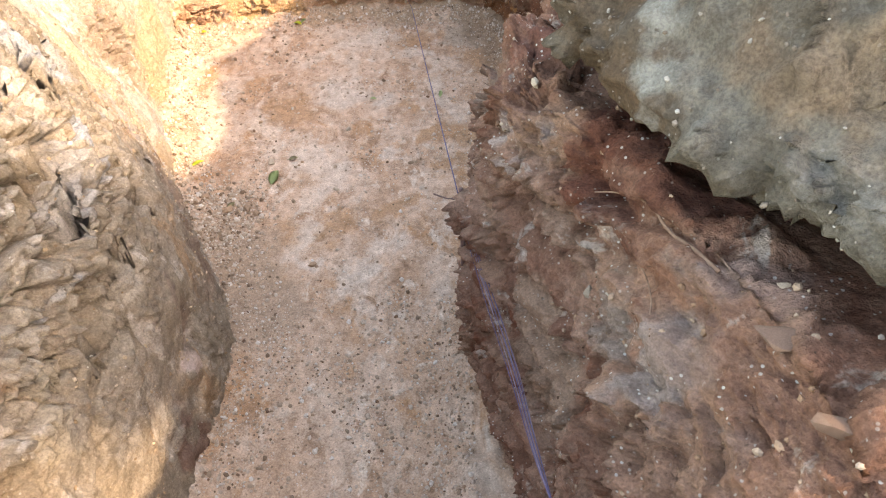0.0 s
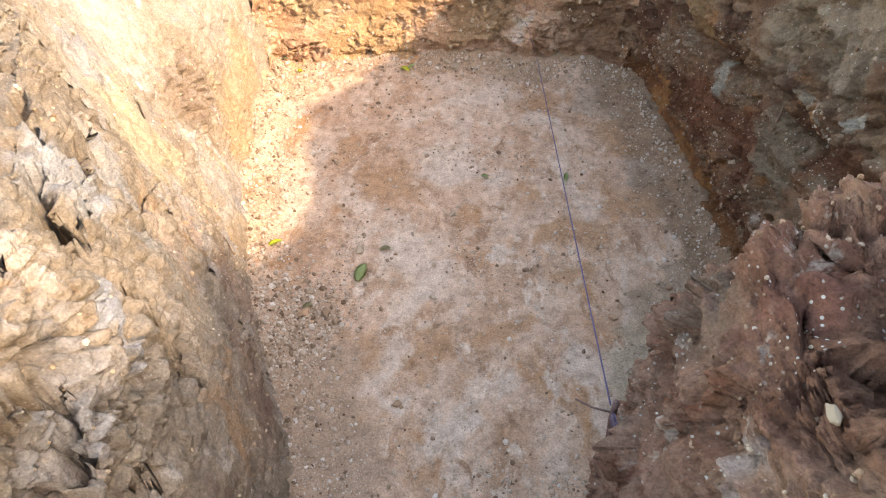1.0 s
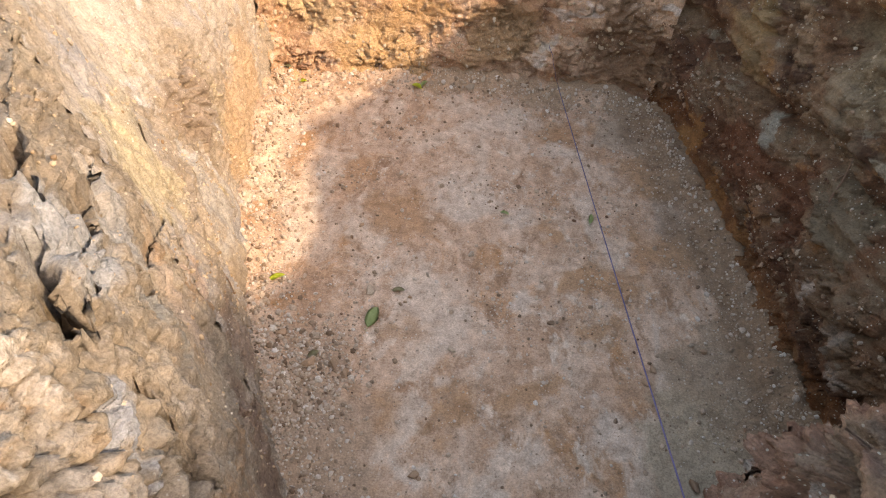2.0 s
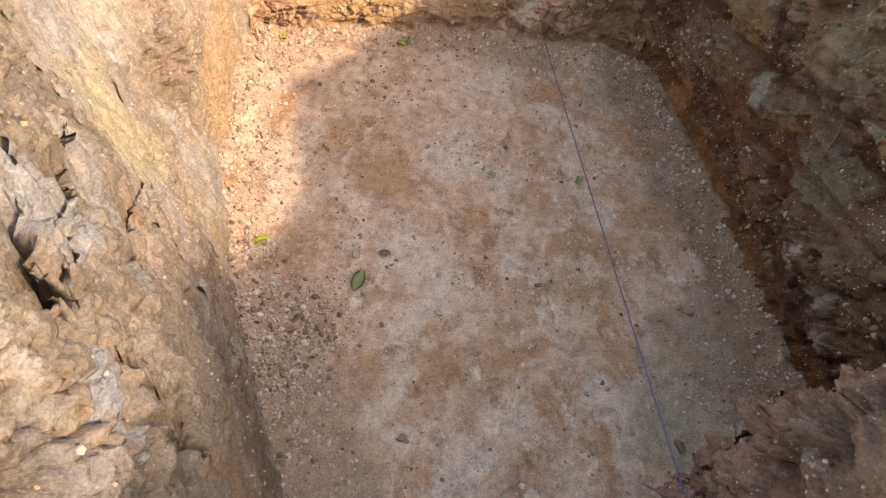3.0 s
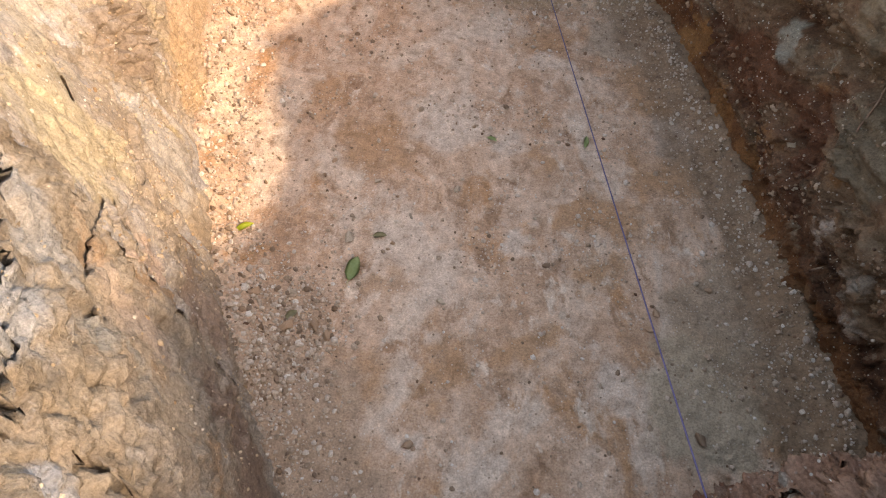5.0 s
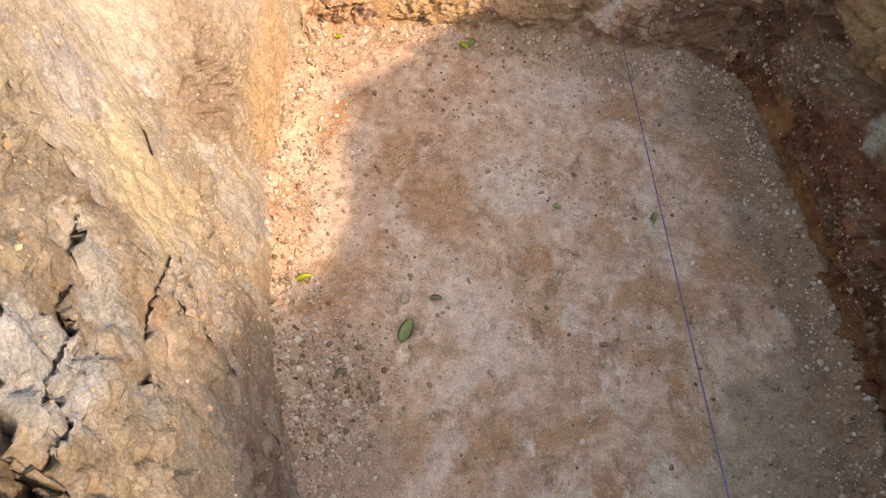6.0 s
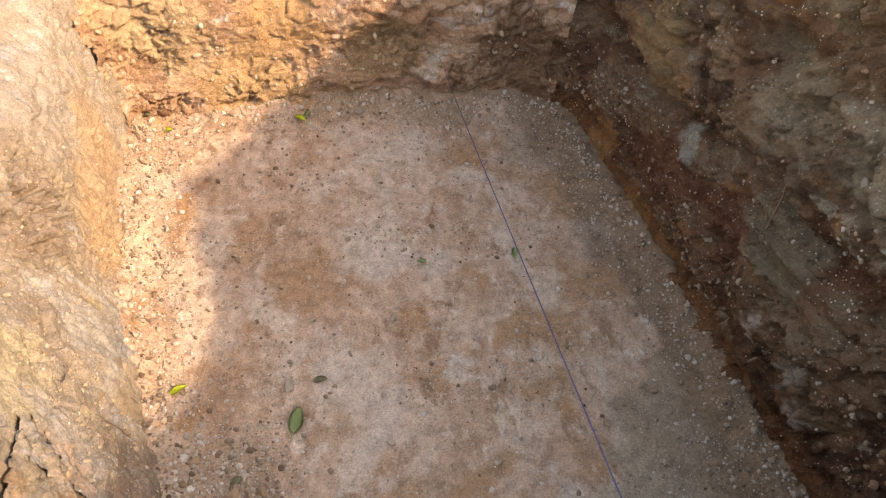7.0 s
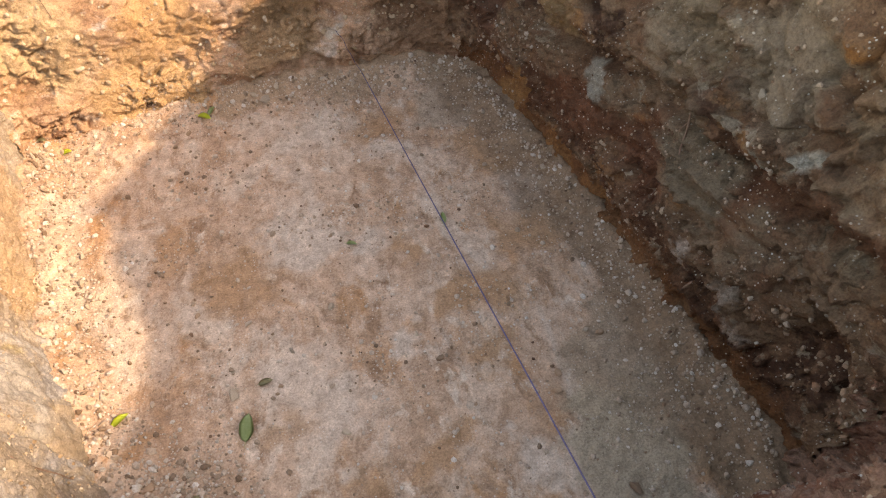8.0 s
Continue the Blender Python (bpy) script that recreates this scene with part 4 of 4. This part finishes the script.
for n, (x, y, size, kind_of) in enumerate((
        (-0.90, 6.29, 0.050, "p"), (-0.80, 6.37, 0.035, "p"), (-0.98, 6.36, 0.030, "p"), (-0.72, 5.55, 0.022, "c"), (-0.62, 4.38, 0.030, "p"),
        (-1.21, 3.92, 0.048, "p"), (-0.63, 3.58, 0.030, "p"), (-0.06, 3.90, 0.030, "c"), (-1.40, 4.48, 0.026, "c"), (-0.87, 4.13, 0.026, "p"),
        (-1.44, 3.52, 0.030, "p"), (-1.64, 3.49, 0.040, "c"))):
    stone(x, y, size, kind_of, n + 1)
for n, (x, y, size, kind_of) in enumerate((
        (-1.41, 3.30, 0.055, "c"), (-1.28, 3.32, 0.060, "c"), (-1.20, 3.28, 0.045, "c"), (-1.66, 3.34, 0.030, "c"), (-1.11, 4.37, 0.026, "p"),
        (-0.16, 4.09, 0.022, "p"), (-0.14, 4.22, 0.018, "p"), (0.87, 3.86, 0.030, "c"), (0.80, 3.90, 0.024, "p"), (-1.62, 4.84, 0.024, "c"),
        (-1.86, 5.54, 0.030, "c"), (-1.56, 5.96, 0.026, "c"), (-1.47, 6.09, 0.030, "c"), (0.56, 3.67, 0.032, "c"), (0.52, 3.57, 0.035, "c"),
        (0.68, 3.78, 0.018, "c"), (0.28, 5.65, 0.016, "c"), (0.75, 2.98, 0.045, "c"), (-0.95, 3.92, 0.020, "c"), (-0.70, 2.76, 0.035, "c"))):
    stone(x, y, size, kind_of, n + 20)


# ---------------------------------------------------------------- leaves
def leaf(x, y, length, width, turn, material, label, lift=0.012):
    bm = bmesh.new()
    rows = []
    for i in range(11):
        u = i / 10
        w = width * 0.5 * (math.sin(math.pi * u ** 0.85) ** 0.8 if 0 < u < 1 else 0.02)
        bend = 0.10 * length * math.sin(math.pi * u) + 0.06 * length * u * u
        row = []
        for k in (-1, -0.5, 0, 0.5, 1):
            row.append(bm.verts.new(((u - 0.5) * length, k * w * (1 + 0.08 * math.sin(9 * u + k)), bend + abs(k) * w * 0.35)))
        rows.append(row)
    for a, b in zip(rows, rows[1:]):
        for k in range(4):
            bm.faces.new((a[k], b[k], b[k + 1], a[k + 1]))
    bmesh.ops.solidify(bm, geom=bm.faces[:], thickness=0.0006)
    holder = new("leaf")
    holder.matrix_basis = pose(x, y, floor_z(x, y) + lift, 4, -5, turn)
    tagged(holder, label, "leaf", "fallen leaves")
    part("blade", bm, material, holder)
    sm = bmesh.new()
    ring_tube(sm, [Vector((-0.5 * length - 0.18 * length, 0.01 * length, 0.004)), Vector((-0.5 * length, 0, 0.002)), Vector((0, 0, 0.10 * length)), Vector((0.45 * length, 0, 0.055 * length))], 0.0011, 6)
    part("stalk", sm, material, holder)
    return holder


def ring_tube(bm, pts, radius, sides=8, taper=1.0):
    rings = []
    n = len(pts)
    for i, p in enumerate(pts):
        d = (pts[min(n - 1, i + 1)] - pts[max(0, i - 1)]).normalized()
        a = d.orthogonal().normalized()
        b = d.cross(a)
        r = radius * (1 + (taper - 1) * i / max(1, n - 1))
        rings.append([bm.verts.new(p + (a * math.cos(k * 2 * math.pi / sides) + b * math.sin(k * 2 * math.pi / sides)) * r) for k in range(sides)])
    for a, b in zip(rings, rings[1:]):
        for k in range(sides):
            bm.faces.new((a[k], a[(k + 1) % sides], b[(k + 1) % sides], b[k]))
    bm.faces.new(rings[0][::-1])
    bm.faces.new(rings[-1])


leaf(-1.81, 3.90, 0.115, 0.045, 30, M_LEAF_Y, "yellow-green fallen leaf lying in sunlight")
leaf(-1.14, 3.71, 0.155, 0.080, 80, M_LEAF, "broad green fallen leaf on the earth floor")
leaf(-0.44, 4.81, 0.075, 0.032, -25, M_LEAF, "small dark green fallen leaf on the floor")
leaf(0.17, 4.89, 0.095, 0.036, 85, M_LEAF, "narrow green leaf lying beside the string")
leaf(-1.35, 6.22, 0.130, 0.055, -40, M_LEAF_Y, "bright green leaf at the end wall's foot")
leaf(-1.30, 6.28, 0.090, 0.040, 60, M_LEAF, "green leaf leaning on another leaf")
leaf(-2.32, 6.08, 0.075, 0.050, 10, M_LEAF_Y, "small yellow fallen leaf on sunlit gravel")
leaf(-2.47, 6.16, 0.085, 0.045, -20, M_LEAF_D, "dull green leaf on sunlit gravel")
leaf(-1.41, 3.37, 0.080, 0.045, 50, M_LEAF_D, "dull half-buried leaf among clods")
leaf(-1.03, 3.96, 0.085, 0.040, 5, M_LEAF_D, "dusty brown leaf pressed on the floor")
leaf(-2.20, 4.10, 0.040, 0.02, 5, M_LEAF_D, "tiny dry leaf at the wall's foot")


# ---------------------------------------------------------------- string and peg
def sagging(a, b, sag, n, wob=0.0, seed=0.0):
    out = []
    for i in range(n + 1):
        u = i / n
        p = a.lerp(b, u)
        p.z -= sag * 4 * u * (1 - u)
        p += noise.noise_vector(Vector((seed, u * 5, 0))) * wob * math.sin(math.pi * u)
        out.append(p)
    return out


PEG_TOP = Vector((0.335, 2.21, 1.14))
FAR_PIN = Vector((-0.15, 6.33, 0.10))
string = tagged(new("string_line"), "taut purple string stretched from the end wall to a peg", "string")
bm = bmesh.new()
ring_tube(bm, sagging(FAR_PIN, PEG_TOP, 0.006, 40), 0.0034, 7)
part("taut_string", bm, M_STRING, string)
bm = bmesh.new()
ring_tube(bm, sagging(Vector((-0.29, 6.42, 0.44)), FAR_PIN, -0.01, 12, 0.02, 3), 0.0022, 6)
part("string_end", bm, M_STRING, string)
SLACK = [PEG_TOP, Vector((0.41, 1.85, 1.10)), Vector((0.50, 1.45, 1.09)), Vector((0.565, 1.05, 1.18)), Vector((0.60, 0.60, 1.37)), Vector((0.615, 0.25, 1.66)), Vector((0.62, -0.4, 2.05))]
for k in range(8):
    pts = []
    for n, (p, q) in enumerate(zip(SLACK, SLACK[1:])):
        for m in range(6):
            u = (n + m / 6) / (len(SLACK) - 1)
            spread = Vector((0.005 * (k - 3.5), 0, 0.007 * ((k * 5) % 8 - 3.5))) * math.sin(math.pi * min(1.0, u * 1.2 + 0.05)) ** 0.6
            pts.append(p.lerp(q, m / 6) + spread + noise.noise_vector(Vector((k * 2.3, u * 6, 0))) * 0.008)
    bm = bmesh.new()
    ring_tube(bm, [sum((pts[min(len(pts) - 1, max(0, n + d))] for d in (-2, -1, 0, 1, 2)), Vector()) / 5 for n in range(len(pts))], 0.0019, 6)
    part("strand", bm, M_TWINE if k % 3 else M_STRING, string, "loose faded purple strand" if k % 3 else "")
peg = tagged(new("wooden_peg"), "dark weathered peg against the passage corner", "peg")
bm = bmesh.new()
ring_tube(bm, [Vector((0.375 + 0.012 * noise.noise(Vector((0, 0, z * 5))) - 0.02 * z, 2.20 + 0.012 * noise.noise(Vector((9, 0, z * 5))), z)) for z in np.linspace(0.15, 1.18, 18)], 0.017, 9, 0.75)
part("shaft", bm, M_PEG, peg)
bm = bmesh.new()
ring_tube(bm, [PEG_TOP + Vector((-0.13, 0.02, -0.02)), PEG_TOP + Vector((-0.06, 0.0, -0.035)), PEG_TOP + Vector((0.03, -0.01, -0.04))], 0.004, 6)
part("twig", bm, M_PEG, peg, "thin dry twig tied across")


# ---------------------------------------------------------------- roots and twigs
def on_face(s, v, out=0.012):
    """A point on the finished face over the outline's place s, v."""
    r = outline(s)
    o, z = profile(r, v)
    p = np.array((r[0] + r[2] * o, r[1] + r[3] * o, z))
    near = np.concatenate([f[np.abs(f - p).max(axis=1) < 0.15] for k, f in FACES.items() if k != "ledge"])
    return Vector(near[np.argmin(((near - p) ** 2).sum(1))]) + Vector((-r[2], -r[3], 0.6)).normalized() * out


def root(waypoints, radius, label, name="root"):
    ob = tagged(new(name), label, "root")
    pts = []
    for (s0, v0), (s1, v1) in zip(waypoints, waypoints[1:]):
        for i in range(8):
            u = i / 8
            pts.append(on_face(s0 + (s1 - s0) * u, v0 + (v1 - v0) * u))
    sm = [sum((pts[min(len(pts) - 1, max(0, i + k))] for k in (-2, -1, 0, 1, 2)), Vector()) / 5 for i in range(len(pts))]
    bm = bmesh.new()
    ring_tube(bm, sm, radius, 8, 0.35)
    part("main_root", bm, M_ROOT, ob)
    bm = bmesh.new()
    k = len(sm) // 3
    ring_tube(bm, [sm[k], sm[k] + Vector((-0.02, 0.02, -0.06)), sm[k] + Vector((-0.035, 0.01, -0.14))], radius * 0.5, 6, 0.4)
    part("rootlet", bm, M_ROOT, ob)
    return ob


root([(2.35, 3.95), (2.6, 3.85), (2.95, 3.95), (3.2, 3.6)], 0.0065, "bent brown root sticking out of the red bank")
root([(2.2, 3.2), (2.5, 3.5), (2.75, 3.6)], 0.004, "thin root along the red bank")
root([(10.6, 2.1), (10.75, 2.6), (10.8, 3.0)], 0.006, "thin dry root hanging on the dark bank")
root([(23.2, 2.2), (23.05, 1.7), (22.95, 1.4)], 0.005, "thin pale root on the clay wall")
root([(17.1, 3.2), (17.15, 2.7), (17.1, 2.2)], 0.005, "thin root hanging down the end wall")


gravel("ledge_rubble", wall_places(["ledge"], 900, 12, 2.3, 3.2), 0.003, 0.012, M_GRIT_G, "pale rubble lying on the grey-white stratum", 8)


M_SLAB = plain_mat("reddish_slab", (0.16, 0.09, 0.06), (0.28, 0.175, 0.12), 30, 0.95, 0.8)


# flat slabs and stones caught in the red bank
def bank_stone(s, v, size, squash, turn, material, label, category):
    p = on_face(s, v, 0.0)
    me = stone_mesh("bank_stone", turn, squash)
    me.materials.append(material)
    ob = new("bank_stone", me)
    ob.matrix_basis = pose(p.x, p.y, p.z, 8, -14, turn * 31) @ Matrix.Diagonal((size, size * 0.62, size, 1))
    return tagged(ob, label, category, "stones in the banks")


bank_stone(2.05, 4.0, 0.095, 0.30, 6, M_SLAB, "flat reddish slab jutting from the bank", "stone slab")
bank_stone(1.75, 3.95, 0.07, 0.35, 17, M_SLAB, "flat reddish slab jutting from the bank", "stone slab")
bank_stone(2.25, 4.1, 0.022, 0.7, 6, M_STONE, "small pale stone stuck in the red bank", "stone")
bank_stone(1.5, 3.8, 0.030, 0.6, 7, M_STONE, "small pale stone stuck in the red bank", "stone")
bank_stone(3.0, 3.05, 0.036, 0.6, 8, M_STONE, "small pale stone stuck in the red bank", "stone")
bank_stone(3.95, 3.9, 0.030, 0.8, 9, M_STONE, "small pale stone stuck in the red bank", "stone")
bank_stone(5.2, 3.7, 0.022, 0.8, 11, M_STONE, "small pale stone stuck in the red bank", "stone")
bank_stone(6.1, 3.3, 0.024, 0.9, 12, M_STONE, "small pale stone stuck in the red bank", "stone")
bank_stone(6.6, 3.6, 0.026, 0.9, 13, M_STONE, "small pale stone stuck in the red bank", "stone")
bank_stone(10.3, 3.0, 0.035, 0.8, 14, M_STONE, "whitish rock set in the dark bank", "rock")
bank_stone(9.9, 3.45, 0.030, 0.8, 15, M_STONE, "whitish rock set in the dark bank", "rock")
bank_stone(23.40, 3.61, 0.036, 0.6, 21, M_STONE, "pale stone lying on the sunlit slope", "stone")
bank_stone(24.16, 3.73, 0.040, 0.5, 22, M_STONE, "pale stone lying on the sunlit slope", "stone")
bank_stone(22.90, 3.75, 0.022, 0.6, 23, M_STONE, "pale stone lying on the sunlit slope", "stone")
bank_stone(24.00, 3.45, 0.024, 0.6, 24, M_STONE, "pale stone lying on the sunlit slope", "stone")
bank_stone(11.0, 1.62, 0.035, 0.9, 16, M_STONE, "small white stone in the bank", "stone")
bank_stone(10.7, 1.5, 0.030, 0.9, 17, M_STONE, "small white stone in the bank", "stone")


# ---------------------------------------------------------------- unseen trees, added so that their crowns shade the passage
M_BARK = plain_mat("bark", (0.10, 0.075, 0.05), (0.22, 0.17, 0.12), 18, 0.9, 0.7)


def tree(x, y, top, wide, leaves, seed):
    ob = tagged(new("tree"), "unseen leafy tree added on the bank to shade the passage", "tree")
    base = ground_z(x, y) - 0.1
    bm = bmesh.new()
    stem = [Vector((x + 0.12 * noise.noise(Vector((1, 0, z))), y + 0.12 * noise.noise(Vector((7, 0, z))), base + z)) for z in np.linspace(0, top * 0.74, 14)]
    ring_tube(bm, stem, 0.03 * top, 12, 0.45)
    part("trunk", bm, M_BARK, ob)
    rng = random.Random(seed)
    tips = []
    for k in range(13):
        a = k * 2.4
        start = stem[7 + k % 6]
        end = Vector((x + wide * math.cos(a) * rng.uniform(0.5, 1), y + wide * 0.87 * math.sin(a) * rng.uniform(0.5, 1), base + rng.uniform(0.42, 1.0) * top))
        bm = bmesh.new()
        pts = [start.lerp(end, u / 8) + Vector((0, 0, 0.25 * math.sin(math.pi * u / 8))) + noise.noise_vector(Vector((k, u * 0.4, 0))) * 0.1 for u in range(9)]
        ring_tube(bm, pts, 0.045, 7, 0.2)
        part("limb", bm, M_BARK, ob)
        tips += pts[3:]
    verts, faces = [], []
    for n in range(leaves):
        c = rng.choice(tips) + Vector((rng.gauss(0, 0.2), rng.gauss(0, 0.18), rng.gauss(0, 0.2)))
        r = Euler((rng.uniform(-0.9, 0.9), rng.uniform(-0.9, 0.9), rng.uniform(0, 6.3))).to_matrix()
        ln, wd = rng.uniform(0.10, 0.17), rng.uniform(0.04, 0.07)
        k = len(verts)
        verts += [c + r @ Vector(v) for v in ((-ln / 2, 0, 0), (0, -wd / 2, 0.012), (ln / 2, 0, -0.01), (0, wd / 2, 0.012), (0, 0, -0.004))]
        faces += [(k, k + 1, k + 4), (k + 1, k + 2, k + 4), (k + 2, k + 3, k + 4), (k + 3, k, k + 4)]
    mesh_object("crown", verts, faces, M_LEAF, ob, shade=False)
    return ob


tree(3.9, -0.75, 4.6, 1.2, 7500, 4)
# lower crown, added out of view to shade the left wall's foot
tree(3.4, 0.80, 2.75, 0.55, 3600, 8)
